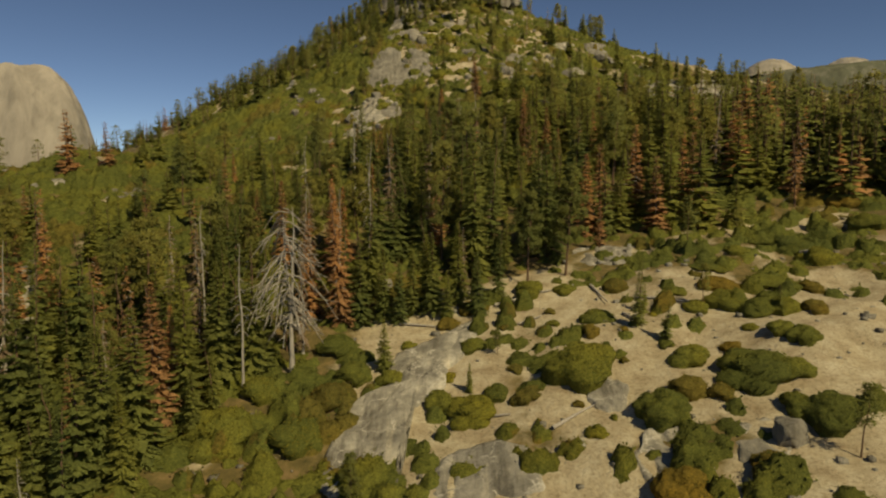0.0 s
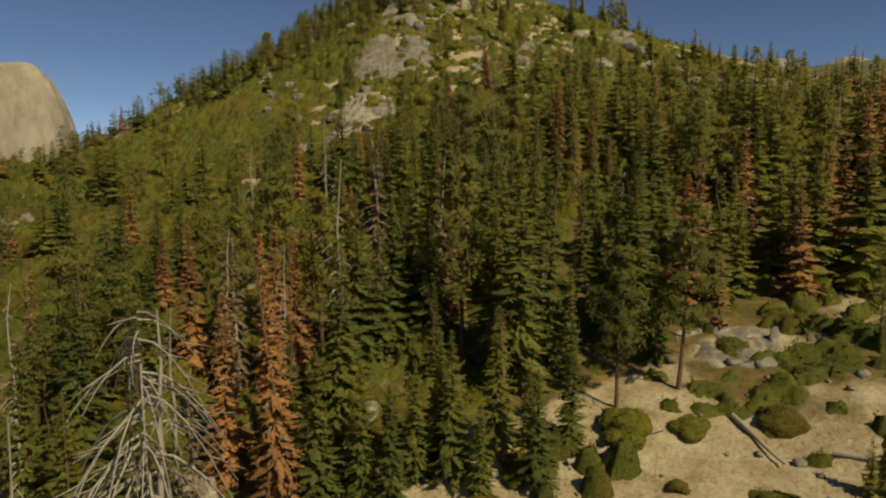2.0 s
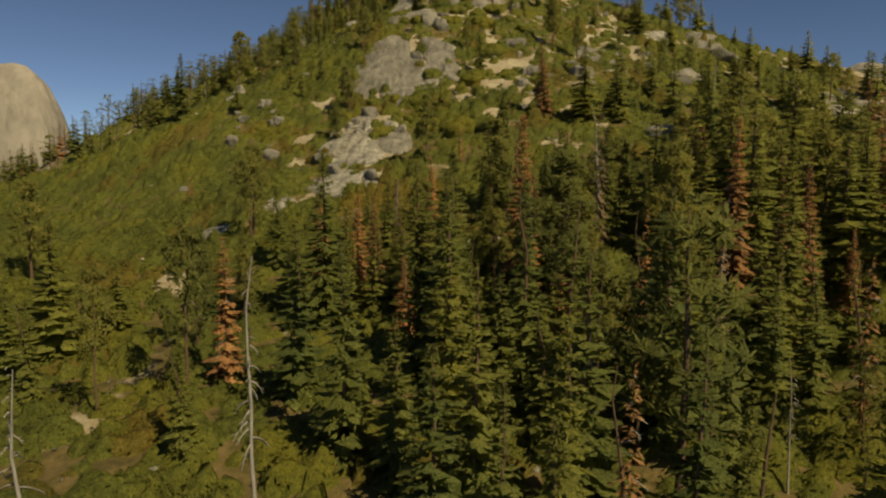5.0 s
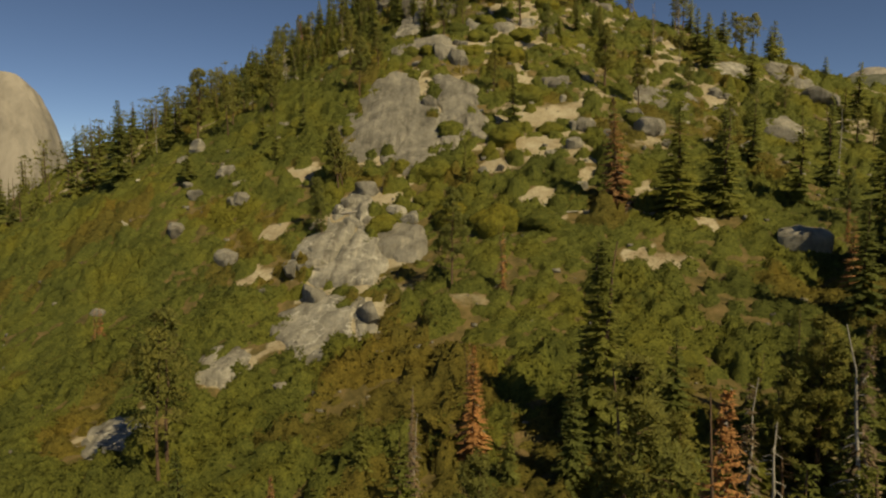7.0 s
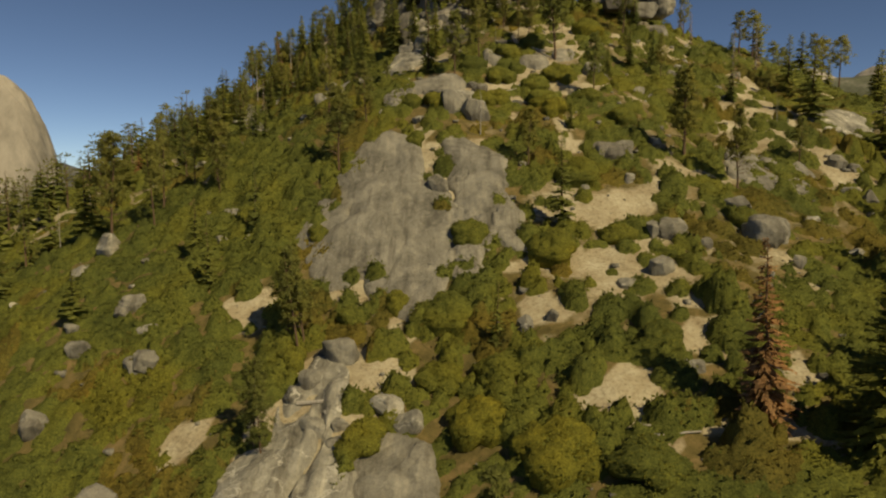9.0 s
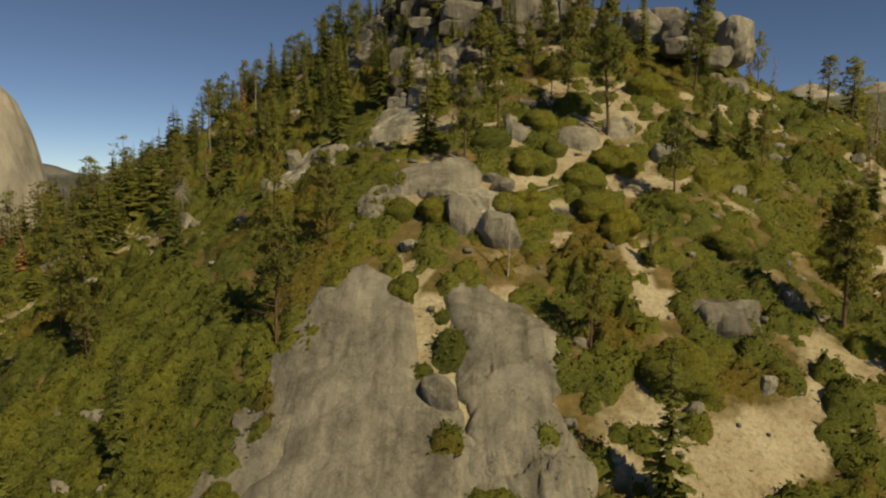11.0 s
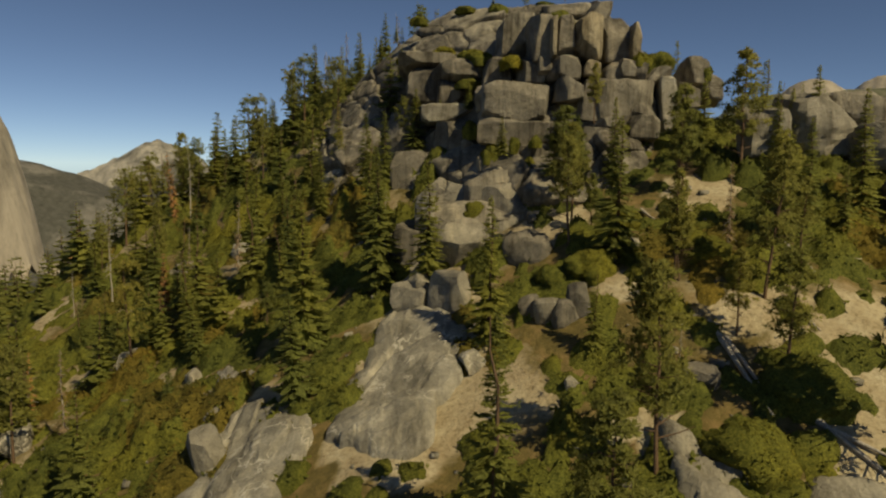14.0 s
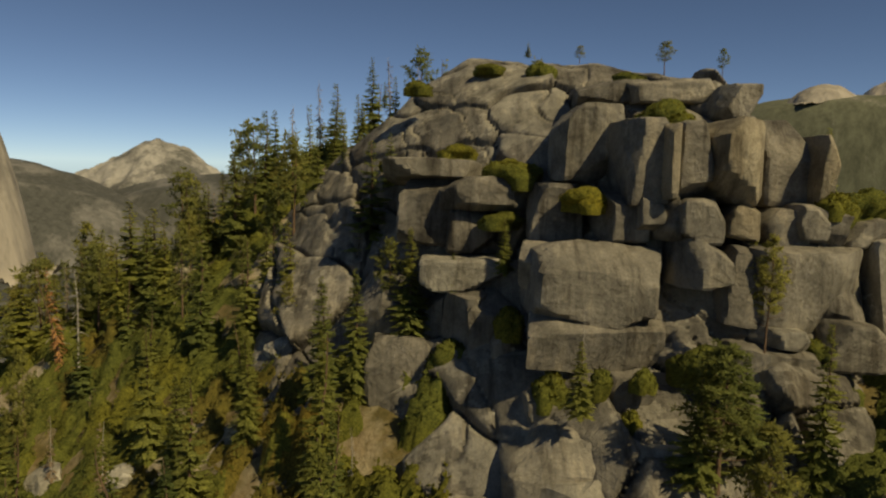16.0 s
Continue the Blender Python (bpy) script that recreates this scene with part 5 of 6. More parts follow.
tree("dun", -34.2, 67.9, 11)
tree("fir", -39.1, 64.7, 12)
tree("fir", -24.3, 72.8, 15)
tree("fir", -21.1, 74.4, 16)
tree("rust", -17.2, 88.1, 14, wide=0.95)
tree("dun", 2.8, 94.4, 8)
tree("rust", -15.1, 94.8, 14, wide=0.95)
tree("dun", -19.2, 94.9, 14)
tree("dun", -18.3, 95.1, 13)
tree("rust", -22.7, 97.2, 13, wide=0.95)
tree("spire", -10.3, 94.8, 20)
tree("fir", 2.5, 100.5, 15)
tree("fir", 4.2, 96.6, 20)
tree("fir", 6.8, 98.1, 18)
tree("pine", -0.2, 100.4, 18)
tree("fir", -6.4, 102.2, 14)
tree("dun", -2.3, 106.4, 17)
tree("fir", -9.3, 99.1, 15)
tree("fir", 14.8, 107.3, 16)
tree("fir", -3.4, 103.4, 15)
tree("fir", 4.1, 109.7, 15)
tree("pine", -19.1, 98.8, 13)
tree("fir", 15.3, 102.5, 18)
tree("pine", -12.0, 98.3, 15)
tree("fir", -7.4, 100.4, 12)
tree("rust", -14.2, 97.9, 12, wide=0.95)
tree("fir", 13.5, 108.6, 10)
tree("rust", -1.3, 107.9, 14, wide=0.95)
tree("rust", -0.2, 161.7, 12, wide=0.95)
tree("rust", -16.2, 164.8, 11, wide=0.95)
tree("rust", -21.0, 171.1, 10, wide=0.95)
tree("rust", -15.1, 169.4, 10, wide=0.95)
tree("rust", -9.5, 187.4, 9, wide=0.95)
tree("rust", 7.2, 150.1, 12, wide=0.95)
tree("dun", -13.7, 182.1, 8)
tree("fir", -0.5, 188.2, 15)
tree("pine", -33.6, 192.0, 13)
tree("fir", -11.6, 161.7, 10)
tree("fir", -27.3, 164.5, 10)
tree("fir", 9.5, 173.0, 13)
tree("fir", -27.0, 177.0, 10)
tree("fir", 13.1, 169.6, 11)
tree("rust", 30.3, 209.1, 8, wide=0.95)
tree("rust", 41.5, 209.7, 9, wide=0.95)
tree("rust", -50.8, 216.6, 5, wide=0.95)
tree("dun", 3.7, 172.8, 13)
tree("fir", -7.6, 160.2, 10)
tree("fir", 4.1, 159.8, 10)
tree("fir", 12.2, 155.4, 11)
tree("fir", -16.4, 161.0, 9)
tree("fir", -31.4, 360.4, 9)
tree("fir", -24.5, 347.9, 9)
tree("fir", -26.5, 346.8, 10)
tree("pine", -42.0, 384.1, 9)
tree("pine", -34.1, 375.2, 10)
tree("fir", -27.5, 381.9, 7)
tree("fir", -24.5, 337.7, 9)
tree("fir", -31.9, 348.9, 8)
tree("fir", -49.5, 371.0, 8)
tree("fir", -34.1, 337.8, 8)
tree("fir", -47.8, 346.5, 8)

tree("rust", -82.6, 152.9, 14.6, wide=1.3)
tree("rust", -76.3, 157.7, 10.8, wide=1.2)
tree("rust", 56.1, 132.7, 17.1, wide=1.2)
tree("rust", 41.6, 115.5, 14.8, wide=1.0)
tree("rust", 68.6, 132.6, 15.0, wide=1.3)
tree("rust", 28.5, 147.4, 11.2, wide=1.0)
tree("rust", 20.2, 155.9, 10.7, wide=0.9)
tree("pine", -33.3, 189.4, 12.3, wide=1.0)
tree("pine", 11.8, 180.8, 11.9, wide=1.0)
tree("rust", 1.8, 170.9, 7.6, wide=1.0)
tree("rust", -21.9, 178.1, 7.2, wide=0.8)
tree("rust", -18.5, 173.8, 6.6, wide=1.0)
tree("rust", -15.6, 173.9, 6.4, wide=1.0)
tree("spire", 4.3, 171.3, 11.7, wide=1.6)
tree("dun", -13.9, 185.4, 5.3, wide=1.0)
tree("fir", -37.4, 182.6, 6.0, wide=1.2)
tree("fir", -0.2, 174.1, 8.6, wide=1.0)
tree("fir", 25.4, 231.0, 13.0, wide=1.2)
tree("fir", 35.2, 244.3, 12.0, wide=1.2)
tree("pine", 34.2, 249.5, 9.0, wide=1.1)
tree("fir", 23.3, 225.1, 14.0, wide=1.2)
tree("pine", 42.9, 261.4, 9.0, wide=1.1)
tree("fir", 34.7, 228.9, 13.0, wide=1.1)
tree("fir", 43.3, 237.5, 12.0, wide=1.1)
tree("pine", 52.1, 269.4, 8.0, wide=1.1)
tree("fir", 53.2, 255.4, 10.0, wide=1.1)
tree("fir", 33.8, 208.0, 12.0, wide=1.1)
tree("fir", 32.0, 198.2, 13.0, wide=1.1)

# ---- shrubs on the sand ----
shrub(14.5, 68.6, 7.7, high=2.4)
shrub(13.9, 66.1, 2.4, "ochre", high=0.9)
shrub(20.0, 60.0, 5.1, high=1.9)
shrub(23.1, 63.2, 4.1, "ochre", high=1.4)
shrub(25.5, 61.6, 2.6, "ochre", high=1.1)
shrub(25.4, 69.3, 5.0, high=1.5)
shrub(23.9, 72.3, 1.9, high=0.7)
shrub(30.1, 64.4, 7.9, high=1.9)
shrub(30.1, 70.3, 2.5, "ochre", high=0.8)
shrub(30.9, 58.6, 3.1, high=1.2)
shrub(32.9, 63.4, 4.1, high=1.4)
shrub(5.3, 81.6, 1.7, "ochre", high=0.6)
shrub(7.3, 80.8, 1.5, "ochre", high=0.6)
shrub(3.5, 77.3, 3.1, high=1.2)
shrub(7.6, 71.5, 1.8, "ochre", high=0.6)
shrub(18.5, 80.6, 4.7, high=1.2)
shrub(14.3, 77.4, 2.4, "ochre", high=0.8)
shrub(16.6, 76.3, 2.3, "ochre", high=0.9)
shrub(20.4, 76.3, 1.2, "ochre", high=0.5)
shrub(13.1, 80.2, 1.9, high=0.5)
shrub(13.1, 83.6, 1.5, "ochre", high=0.6)
shrub(-0.2, 67.6, 3.4, high=1.4)
shrub(2.9, 65.4, 5.7, high=1.4)
shrub(8.2, 65.9, 3.0, "ochre", high=1.2)
shrub(0.6, 71.6, 1.8, high=0.7)
shrub(5.7, 67.8, 3.0, high=0.9)
shrub(13.6, 58.7, 2.1, high=0.9)
shrub(15.8, 60.8, 1.0, high=0.5)
shrub(12.9, 63.5, 1.3, "ochre", high=0.5)
shrub(-7.1, 69.6, 1.3, "ochre", high=0.5)
shrub(-11.7, 70.1, 5.6, "ochre", high=2.2)
shrub(-9.9, 74.0, 4.3, high=1.7)
shrub(-12.9, 80.3, 5.3, high=1.6)
shrub(-5.7, 72.6, 3.2, high=1.2)
shrub(-4.0, 79.3, 1.8, high=0.7)
shrub(-21.8, 65.4, 7.6, high=2.3)
shrub(-14.4, 64.2, 6.5, high=1.9)
shrub(-19.6, 71.2, 4.7, high=1.9)
shrub(-26.5, 74.0, 4.4, "ochre", high=1.7)
shrub(16.1, 89.4, 3.0, high=0.9)
shrub(11.5, 89.7, 4.3, high=1.3)
shrub(4.0, 87.0, 4.3, "ochre", high=0.7)
shrub(22.8, 89.7, 3.7, "ochre", high=1.2)
shrub(35.0, 102.4, 3.8, high=0.9)
shrub(41.3, 96.4, 3.2, high=0.8)
shrub(39.0, 95.0, 2.1, high=0.5)
shrub(30.2, 80.4, 3.5, high=0.8)
shrub(36.0, 92.9, 6.3, high=0.6)
shrub(34.7, 85.3, 5.6, "ochre", high=1.1)
shrub(33.9, 80.8, 5.3, high=1.2)
shrub(41.9, 85.9, 7.0, high=0.8)
shrub(45.4, 84.3, 3.7, "ochre", high=1.2)
shrub(36.4, 77.6, 5.1, high=1.7)
shrub(38.8, 76.9, 3.9, high=1.6)
shrub(41.3, 75.6, 3.3, "ochre", high=1.2)
shrub(47.5, 102.2, 6.9, high=1.5)
shrub(50.6, 99.4, 7.4, high=2.0)
shrub(51.4, 93.4, 5.5, high=1.9)
shrub(33.5, 73.2, 2.1, high=0.6)
shrub(35.1, 70.4, 3.1, high=0.9)
shrub(36.7, 68.4, 3.4, high=1.1)
shrub(28.8, 84.7, 3.1, high=0.9)
shrub(0.8, 84.0, 3.1, "ochre", high=1.0)
shrub(32.7, 105.6, 3.2, "ochre", high=0.6)
shrub(31.2, 96.9, 3.6, high=0.6)
shrub(18.7, 69.4, 1.0, "ochre", high=0.5)
shrub(24.8, 80.2, 1.2, high=0.5)
shrub(21.1, 58.1, 0.6, "ochre", high=0.5)
shrub(8.9, 61.8, 0.7, "ochre", high=0.5)
shrub(30.5, 57.9, 2.9)
shrub(33.2, 56.5, 5.6)
shrub(25.8, 51.3, 3.9, "ochre")
shrub(-7.0, 57.8, 5.4)
shrub(-10.7, 55.9, 2.9, "ochre")
shrub(18.3, 50.1, 4.7, "ochre")
shrub(67.7, 116.5, 5.7, "ochre")
shrub(64.1, 104.2, 5.1)
shrub(-10.4, 257.7, 5.5)
shrub(-0.8, 253.7, 6.7)
shrub(-19.9, 232.4, 5.0)
shrub(-4.5, 228.0, 7.0)
shrub(-8.2, 237.2, 4.9)
shrub(5.6, 238.1, 5.4)
shrub(-28.0, 243.0, 3.7)
shrub(6.2, 255.8, 4.4)
shrub(4.4, 267.8, 6.5)
shrub(-18.2, 248.5, 3.5)
shrub(-22.6, 246.7, 3.4)
shrub(12.8, 281.6, 5.0)
shrub(-16.8, 275.1, 3.5)
shrub(21.6, 258.5, 3.9)
shrub(-12.5, 245.6, 6.6)
shrub(0.7, 225.7, 5.9)
shrub(-10.4, 232.6, 5.4)
shrub(-13.6, 238.1, 4.5)
shrub(-6.0, 239.6, 4.6)
shrub(-28.2, 259.6, 3.3)
shrub(5.8, 295.8, 5.9)
shrub(1.7, 292.5, 5.2)
shrub(-3.7, 295.2, 5.4)
shrub(-2.0, 304.1, 5.3)
shrub(2.0, 287.3, 6.1)
shrub(-7.1, 286.6, 4.2)
shrub(-14.6, 284.3, 4.3)
shrub(-18.0, 285.2, 3.4)
shrub(-20.3, 294.9, 4.1)
shrub(-27.0, 289.7, 4.5)
shrub(-8.3, 300.9, 5.1)
shrub(-4.7, 287.6, 4.0)
shrub(-23.0, 297.2, 3.9)
shrub(-32.2, 294.7, 4.5)
shrub(-1.1, 298.4, 3.5)
shrub(3.3, 283.8, 5.3)
shrub(3.4, 307.9, 5.6)
shrub(13.7, 311.6, 6.5)
shrub(-24.2, 303.4, 3.8)
shrub(9.5, 287.6, 4.0)
shrub(-3.0, 325.3, 3.0)
shrub(-6.9, 320.4, 3.9)
shrub(-9.6, 321.3, 2.8)
shrub(0.5, 321.4, 3.1)
shrub(1.3, 319.1, 3.5)

# ---- fallen logs ----
log(10.4, 88.2, 7.8, 16, 0.23)
log(20.1, 87.7, 6.4, -83, 0.22)
log(27.2, 83.0, 7.7, -35, 0.23)
log(-3.2, 84.3, 4.7, -16, 0.20)
log(4.4, 64.0, 4.2, -12, 0.19)
log(12.3, 61.9, 5.4, 31, 0.21)
log(10.6, 82.2, 3.0, 18, 0.18)
log(22.0, 79.2, 4.3, -80, 0.19)
log(3.1, 228.2, 5.5, 1, 0.21)
log(-22.4, 236.6, 7.5, -5, 0.23)
log(-19.8, 236.3, 3.6, 23, 0.18)
log(-20.6, 236.2, 6.0, 19, 0.21)
log(3.3, 228.9, 4.5, 1, 0.19)
log(-4.1, 289.5, 5.9, 30, 0.21)
log(0.4, 309.3, 4.8, -78, 0.20)
log(-6.7, 289.9, 3.0, -66, 0.18)
log(-0.1, 309.5, 7.2, -82, 0.23)
log(7.4, 317.7, 4.0, -80, 0.19)
log(4.1, 303.4, 5.0, -55, 0.20)
log(4.4, 303.9, 3.0, -36, 0.18)
log(-12.3, 296.9, 2.1, -50, 0.16)
log(5.4, 312.5, 2.4, -63, 0.17)
log(-0.9, 325.8, 2.8, -79, 0.17)

# ---- plants on the ledges and the top of the summit ----
shrub(-5.2, 347.2, 3.9, high=1.7, z=154.0)
shrub(-10.8, 344.0, 3.7, high=1.1, z=149.2)
shrub(-14.4, 350.2, 4.2, high=1.6, z=150.4)
shrub(-14.9, 348.9, 3.3, high=0.9, z=147.6)
shrub(-15.1, 342.8, 2.0, high=1.5, z=141.8)
shrub(-13.2, 338.8, 2.0, high=1.6, z=139.2)
shrub(-10.9, 337.3, 1.5, high=1.3, z=140.2)
shrub(-8.9, 336.8, 1.3, high=0.9, z=140.7)
shrub(-14.3, 339.0, 2.3, high=1.0, z=136.4)
shrub(-18.3, 345.8, 3.0, high=1.9, z=138.8)
shrub(-16.5, 344.3, 1.8, high=1.7, z=137.5)
shrub(-5.9, 337.2, 3.2, high=1.6, z=141.0)
shrub(-6.7, 336.9, 2.1, high=2.8, z=137.0)
shrub(-5.1, 336.0, 2.2, high=2.8, z=137.3)
shrub(0.4, 338.2, 1.9, high=0.7, z=142.3)
shrub(4.4, 341.6, 3.8, high=1.7, z=148.9)
shrub(2.3, 340.8, 2.0, high=1.2, z=149.3)
shrub(9.7, 344.3, 3.1, high=1.8, z=148.5)
shrub(-18.6, 337.0, 2.5, high=2.1, z=132.5)
shrub(-15.3, 332.2, 3.0, high=1.6, z=133.7)
shrub(-14.1, 330.4, 1.0, high=0.9, z=132.6)
shrub(-17.8, 355.1, 2.9, high=0.9, z=152.2)
shrub(-22.7, 356.0, 2.5, high=0.8, z=151.1)
shrub(-9.6, 336.5, 1.2, high=0.9, z=138.7)
shrub(-10.4, 365.1, 2.9, high=1.6, z=159.0)
shrub(-21.0, 365.0, 2.4, high=1.1, z=157.8)
shrub(-14.7, 367.2, 2.9, high=0.8, z=159.9)
shrub(-5.7, 354.0, 2.4, high=0.5, z=157.9)
tree("pine", -3.5, 353.0, 2.2, z=158.2, wide=1.7)
tree("pine", -0.6, 350.0, 2.1, z=157.4, wide=1)
tree("pine", -3.5, 335.8, 5.5, z=143.0, wide=0.9)
tree("fir", -15.1, 346.0, 3.7, z=144.8, wide=1)
tree("fir", -24.6, 360.0, 10.7, z=143.0, wide=1.2)
tree("fir", -21.0, 349.0, 7.6, z=140.0, wide=1.2)
tree("spire", -12.1, 336.5, 3.3, z=141.6, wide=1)
tree("pine", -7.0, 332.0, 6.4, z=137.7, wide=1.5)
tree("fir", -7.8, 332.5, 5.2, z=137.7, wide=1.5)
tree("fir", -5.6, 333.0, 4.8, z=138.8, wide=1.4)
tree("fir", -12.4, 335.5, 3.8, z=139.6, wide=1.3)
tree("fir", -23.2, 362.0, 4.8, z=149.5, wide=1.2)
tree("fir", -28.3, 372.0, 4.2, z=150.7, wide=1.1)
tree("fir", -27.0, 376.0, 3.8, z=154.5, wide=1.1)
tree("fir", -24.7, 376.0, 2.8, z=157.2, wide=1.1)
tree("pine", -5.8, 371.0, 1.6, z=161.6, wide=1.8)
tree("fir", -10.1, 376.0, 1.6, z=162.7, wide=1.6)
tree("fir", -11.7, 344.0, 1.7, z=145.5, wide=1.2)
tree("fir", -18.2, 347.0, 2.9, z=143.2, wide=1.1)
tree("pine", -22.4, 350.0, 5.4, z=141.0, wide=1.1)
tree("fir", -31.0, 372.0, 6.0, z=147.9, wide=1.1)
tree("fir", -37.0, 376.0, 10.0, z=147.0, wide=1.1)
tree("pine", -32.5, 368.0, 9.0, z=144.4, wide=1.1)


# ---- woods and brush spread over the slope ----
def clear_of(points, x, y, gap):
    if not points:
        return True
    P = np.asarray([p[:2] for p in points])
    return float(np.min(np.hypot(P[:, 0] - x, P[:, 1] - y))) > gap


def scatter(x0, x1, y0, y1, gap, tries, seed):
    """Random places at least gap apart."""
    r = np.random.default_rng(seed)
    cells, out = {}, []
    for x, y in zip(r.uniform(x0, x1, tries), r.uniform(y0, y1, tries)):
        i, j = int(x // gap), int(y // gap)
        if all(math.hypot(x - a, y - b) > gap for di in (-1, 0, 1) for dj in (-1, 0, 1) for a, b in cells.get((i + di, j + dj), ())):
            cells.setdefault((i, j), []).append((x, y))
            out.append((x, y))
    return out


near_trees, mid_trees, far_trees = [], [], []
spots = scatter(-170, 150, 40, 425, 2.5, 52000, 5)
dens = wood_density([p[0] for p in spots], [p[1] for p in spots])
pick = np.random.default_rng(9)
clump = fractal([p[0] for p in spots], [p[1] for p in spots], 16, 3, 31)
for (x, y), d, c in zip(spots, dens, clump):
    if pick.random() > d * (0.72 + 0.5 * c) or not clear_of(standing, x, y, 2.4):
        continue
    if any(math.hypot((x - a) / w, (y - b) / l) < 1 for a, b, w, l in GLADES):
        continue
    if bare(x, y, 1.15):
        continue
    if abs(x + 5) > 100 and pick.random() < 0.35:
        continue
    upper = y > 230
    h = pick.uniform(5.5, 12) if upper else pick.uniform(7.5, 17)
    if not upper and (y > 185 or (x < -20 and y > 95)):
        h *= 0.75
    u = pick.random()
    west = x < -25
    kind = "fir" if u < (0.62 if upper else 0.72 if not west else 0.6) else "pine" if u < 0.84 else "rust" if u < (0.88 if upper else 0.93) else "dun" if u < 0.97 else "spire"
    if upper and x > -32 and kind == "rust":
        kind = "pine"
    (near_trees if (-75 < x < 62 and y < 200) or (upper and x > -70) else far_trees).append((kind, x, y, h))
near_trees.sort(key=lambda q: math.hypot((q[1] + 10) * (1.0 if q[2] < 200 else 0.8), max(0, abs(q[2] - 105) - 25) if q[2] < 230 else 0.35 * abs(q[2] - 325)))
single = {"fir": 215, "pine": 90, "rust": 70, "dun": 40, "spire": 30}
for kind, x, y, h in near_trees:
    wide = pick.uniform(0.8, 1.2)
    single[kind] -= 1
    if single[kind] >= 0:
        tree(kind, x, y, h, wide=wide)
    else:
        mid_trees.append((kind, x, y, h))


def loose_boulders():
    """Boulders strewn over the upper slope, pale and grey."""
    r = random.Random(88)
    for x0, x1, y0, y1, count in ((-66, -26, 225, 340, 16), (-4, 40, 232, 325, 34), (-34, -18, 205, 246, 16), (-24, -6, 246, 300, 18)):
        for _ in range(count):
            x, y = r.uniform(x0, x1), r.uniform(y0, y1)
            w = r.uniform(0.9, 1.6) + 1.6 * r.random() ** 3
            boulder(x, y, w * r.uniform(0.9, 1.5), w * r.uniform(0.7, 1.0), w * r.uniform(0.5, 0.9) + 0.4, r.choice((PALE, GREY, GREY)), 0.36)


loose_boulders()


def woods(items, name, words, detail):
    """Trees too many and too far off to be told apart singly, as one mass of small crowns."""
    kinds = ("fir", "pine", "rust", "dun")
    shapes = [[conifer_crown(16, 900 + 10 * i + k, "dead" if i == 3 else ("fir" if i != 1 else "pine"), detail) for k in range(4)] for i in range(4)]
    r = np.random.default_rng(77)
    V, Fc, slots, normals, n = [], [], [], [], 0
    for kind, x, y, h in items:
        i = kinds.index(kind) if kind in kinds else 3
        v, f, nv = shapes[i][r.integers(4)]
        a = r.uniform(-0.7, 0.7)
        s = h / 16
        rot = np.array(((math.cos(a), -math.sin(a), 0), (math.sin(a), math.cos(a), 0), (0, 0, 1)))
        tv, tf = taper_tube([(0, 0, -1), (0, 0, 8), (0, 0, 15)], (0.24, 0.15, 0.03), 4)
        for vv, ff, nn, m in ((v, f, nv, i), (tv, tf, unit(tv * (1, 1, 0)), 4)):
            V.append((vv @ rot.T) * (s * 1.35, s * 1.35, s) + (x, y, g1(x, y)))
            normals.append(nn @ rot.T)
            Fc.append(ff + n)
            slots.append(np.full(len(ff), m))
            n += len(vv)
    me = mesh_of(name, np.concatenate(V), np.concatenate(Fc), [FIR, PINE, RUST, DUN, BARK], np.concatenate(slots), normals=np.concatenate(normals))
    tagged(new(name, me), words, "woods", kind="stuff")


woods(far_trees, "far_woods", "mixed green and rust-brown conifer woods on the far slopes", 0)
woods(mid_trees, "forest", "dense green conifer forest with rust-brown dead trees on the slope", 1)


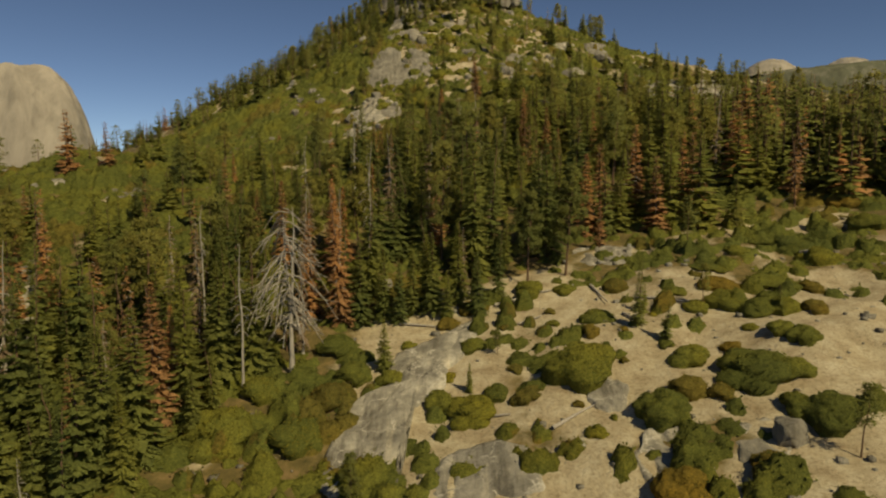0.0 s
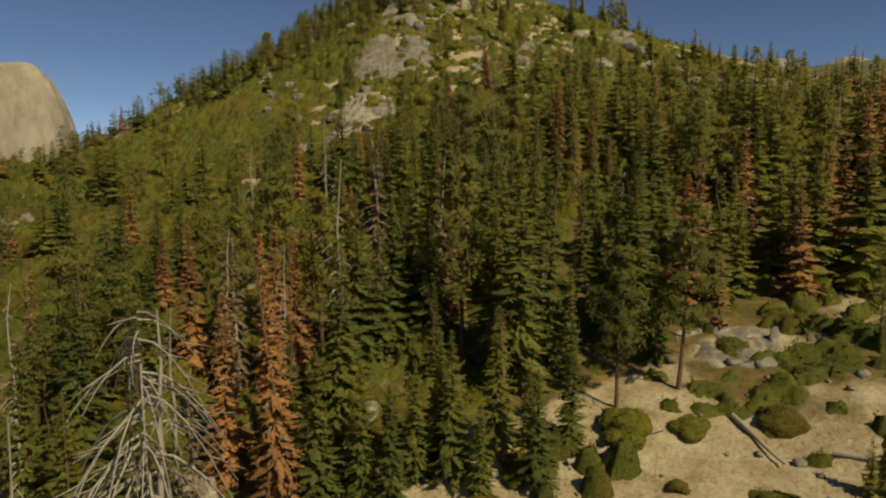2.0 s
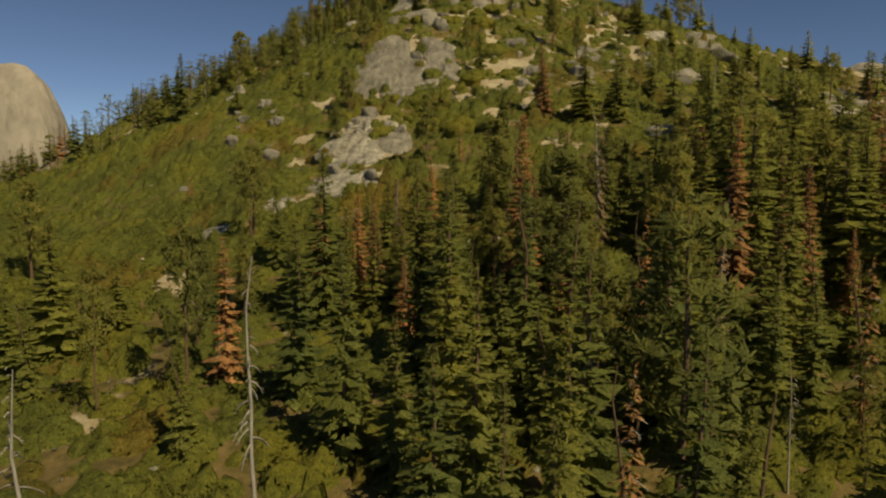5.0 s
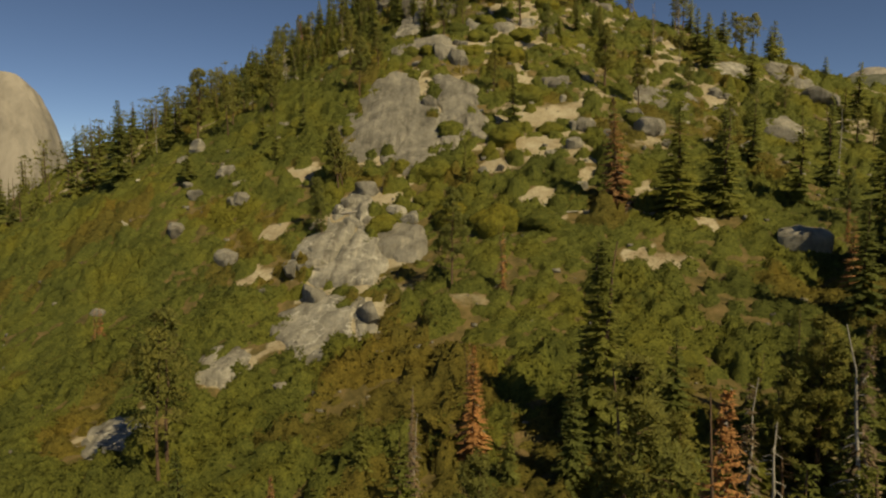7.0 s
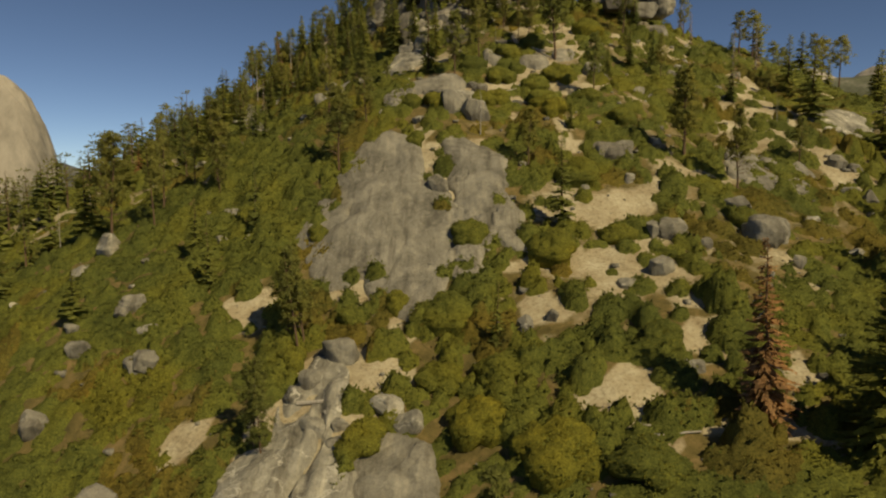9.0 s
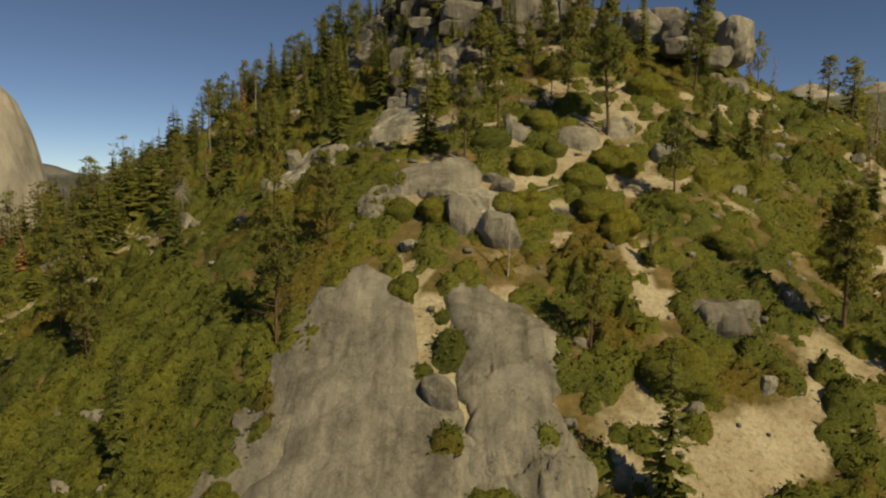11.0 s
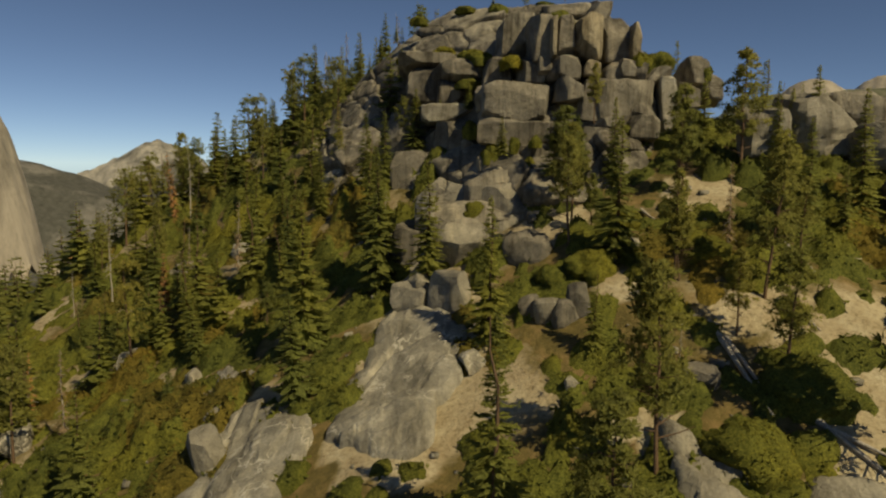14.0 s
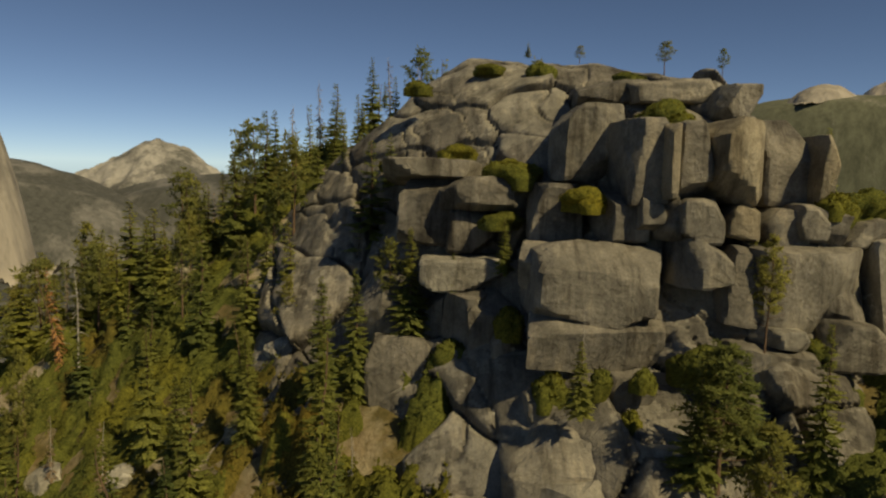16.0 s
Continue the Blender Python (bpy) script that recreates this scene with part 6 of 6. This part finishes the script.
def brush_cover():
    """Chaparral that nobody could count: a knee to head high canopy of merged leafy mounds."""
    spots = scatter(-115, 100, 45, 400, 1.05, 110000, 15)
    X, Y = np.array(spots).T
    d = brush_density(X, Y)
    r = np.random.default_rng(16)
    fade = np.clip((np.minimum(X + 114, 99 - X) + 14 * fractal(X, Y, 25, 3, 63)) / 14, 0, 1)
    keep = (r.random(len(X)) < d * fade) & ~bare(X, Y, 0.72) & ~(bare(X, Y, 1.25) & (r.random(len(X)) < 0.6))
    X, Y, d = X[keep], Y[keep], d[keep]
    tall = np.clip(0.75 + 0.9 * fractal(X, Y, 7, 2, 27), 0.45, 1.6)
    R = r.uniform(0.55, 1.15, len(X)) + 0.7 * r.random(len(X)) ** 4
    top = R * r.uniform(0.55, 1.2, len(X)) * tall + 0.7 * tall * r.random(len(X)) ** 2
    step = 0.42
    nx, ny = int(218 / step), int(360 / step)
    canopy = np.zeros((ny, nx))
    for x, y, q, t in zip(X, Y, R, top):
        i0, i1 = int((x - q + 116) / step), int((x + q + 116) / step) + 2
        j0, j1 = int((y - q - 43) / step), int((y + q - 43) / step) + 2
        i0, j0, i1, j1 = max(i0, 0), max(j0, 0), min(i1, nx), min(j1, ny)
        if i1 <= i0 or j1 <= j0:
            continue
        u = (np.arange(i0, i1) * step - 116 - x) / q
        v = (np.arange(j0, j1) * step + 43 - y) / q
        dome = t * np.clip(1 - u[None, :] ** 2 - v[:, None] ** 2, 0, 1) ** 0.45
        canopy[j0:j1, i0:i1] = np.maximum(canopy[j0:j1, i0:i1], dome)
    gx, gy = np.meshgrid(np.arange(nx) * step - 116, np.arange(ny) * step + 43)
    gx, gy = gx + r.uniform(-0.14, 0.14, gx.shape), gy + r.uniform(-0.14, 0.14, gy.shape)
    rag = canopy * r.uniform(0.68, 1.16, canopy.shape) + 0.3 * fractal(gx, gy, 1.1, 2, 33) * (canopy > 0.1)
    gz = ground(gx, gy) + np.where(canopy > 0.04, rag, -0.35)
    i = np.arange(nx * ny).reshape(ny, nx)
    quads = np.stack([i[:-1, :-1], i[:-1, 1:], i[1:, 1:], i[1:, :-1]], -1).reshape(-1, 4)
    quads = quads[(canopy.ravel()[quads] > 0.04).any(1)]
    used, back = np.unique(quads, return_inverse=True)
    V = np.stack([gx, gy, gz], -1).reshape(-1, 3)[used]
    quads = back.reshape(-1, 4)
    cz = canopy.ravel()[used]
    top_n = np.zeros_like(V)
    face_n = np.cross(V[quads[:, 1]] - V[quads[:, 0]], V[quads[:, 3]] - V[quads[:, 0]])
    for c in range(4):
        np.add.at(top_n, quads[:, c], face_n)
    top_n = unit(top_n)
    area = np.clip(cz, 0, 1) * np.where((np.abs(V[:, 0] + 8) < 45) & (V[:, 1] > 165), 1.0, 0.45) * (cz > 0.3)
    n = 340000
    k = r.choice(len(V), n, p=area / area.sum())
    P = V[k] + np.column_stack([r.uniform(-0.2, 0.2, (n, 2)), r.uniform(-0.08, 0.06, n)])
    w = unit(np.cross(top_n[k], r.normal(0, 1, (n, 3))) + 0.8 * top_n[k])
    sd = unit(np.cross(w, top_n[k] + r.normal(0, 0.3, (n, 3))))
    LV, LF = sprays(P, w, sd, r.uniform(0.22, 0.5, n), r.uniform(0.13, 0.27, n))
    leaf_n = unit(np.cross(LV[LF[:, 1]] - LV[LF[:, 0]], LV[LF[:, 2]] - LV[LF[:, 0]]))
    down = leaf_n @ np.array((0.3, -0.8, 0.52)) < 0
    LF = np.where(down[:, None], LF[:, ::-1], LF)
    leaf_n = unit(top_n[k] + (0.1, -0.3, 0.2) + 0.35 * np.where(down[:, None], -leaf_n, leaf_n))
    tint = fractal(V[:, 0], V[:, 1], 9, 3, 41)
    cut = 0.62
    slot = np.concatenate([(tint[quads[:, 0]] > cut).astype(int), (tint[k] + r.normal(0, 0.15, n) > cut).astype(int)])
    me = mesh_of("brush", np.concatenate([V, LV]), np.concatenate([quads, LF + len(V)]), [SHRUB, OCHRE], slot, normals=np.concatenate([top_n, np.repeat(leaf_n, 4, 0)]))
    tagged(new("brush", me), "dense olive-green chaparral brush covering the mountain slope", "brush", kind="stuff")


brush_cover()


def rubble():
    """Loose stones scattered over the sand."""
    spots = scatter(-70, 75, 45, 335, 1.1, 16000, 25)
    X, Y = np.array(spots).T
    r = np.random.default_rng(26)
    keep = r.random(len(X)) < np.clip(0.42 - 0.4 * wood_density(X, Y) + 0.25 * fractal(X, Y, 13, 2, 51), 0, 1)
    X, Y = X[keep], Y[keep]
    Z = ground(X, Y)
    V0, F0 = unit_grid(1)
    V0 = V0 / (np.abs(V0) ** 2.6).sum(1)[:, None] ** (1 / 2.6)
    V, Fc = [], []
    for k, (x, y, z) in enumerate(zip(X, Y, Z)):
        s = 0.12 + 0.5 * r.random() ** 4
        q = V0 * (s * r.uniform(0.7, 1.4), s * r.uniform(0.7, 1.4), s * r.uniform(0.5, 0.9)) * (1 + r.normal(0, 0.13, (len(V0), 1)))
        V.append(q + (x, y, z + 0.15 * s))
        Fc.append(F0 + k * len(V0))
    me = mesh_of("rubble", np.concatenate(V), np.concatenate(Fc), [GREY, PALE], np.repeat(r.integers(0, 2, len(X)), len(F0)), smooth=False)
    tagged(new("rubble", me), "loose pale granite stones scattered over sandy ground", "stones", kind="stuff")


rubble()
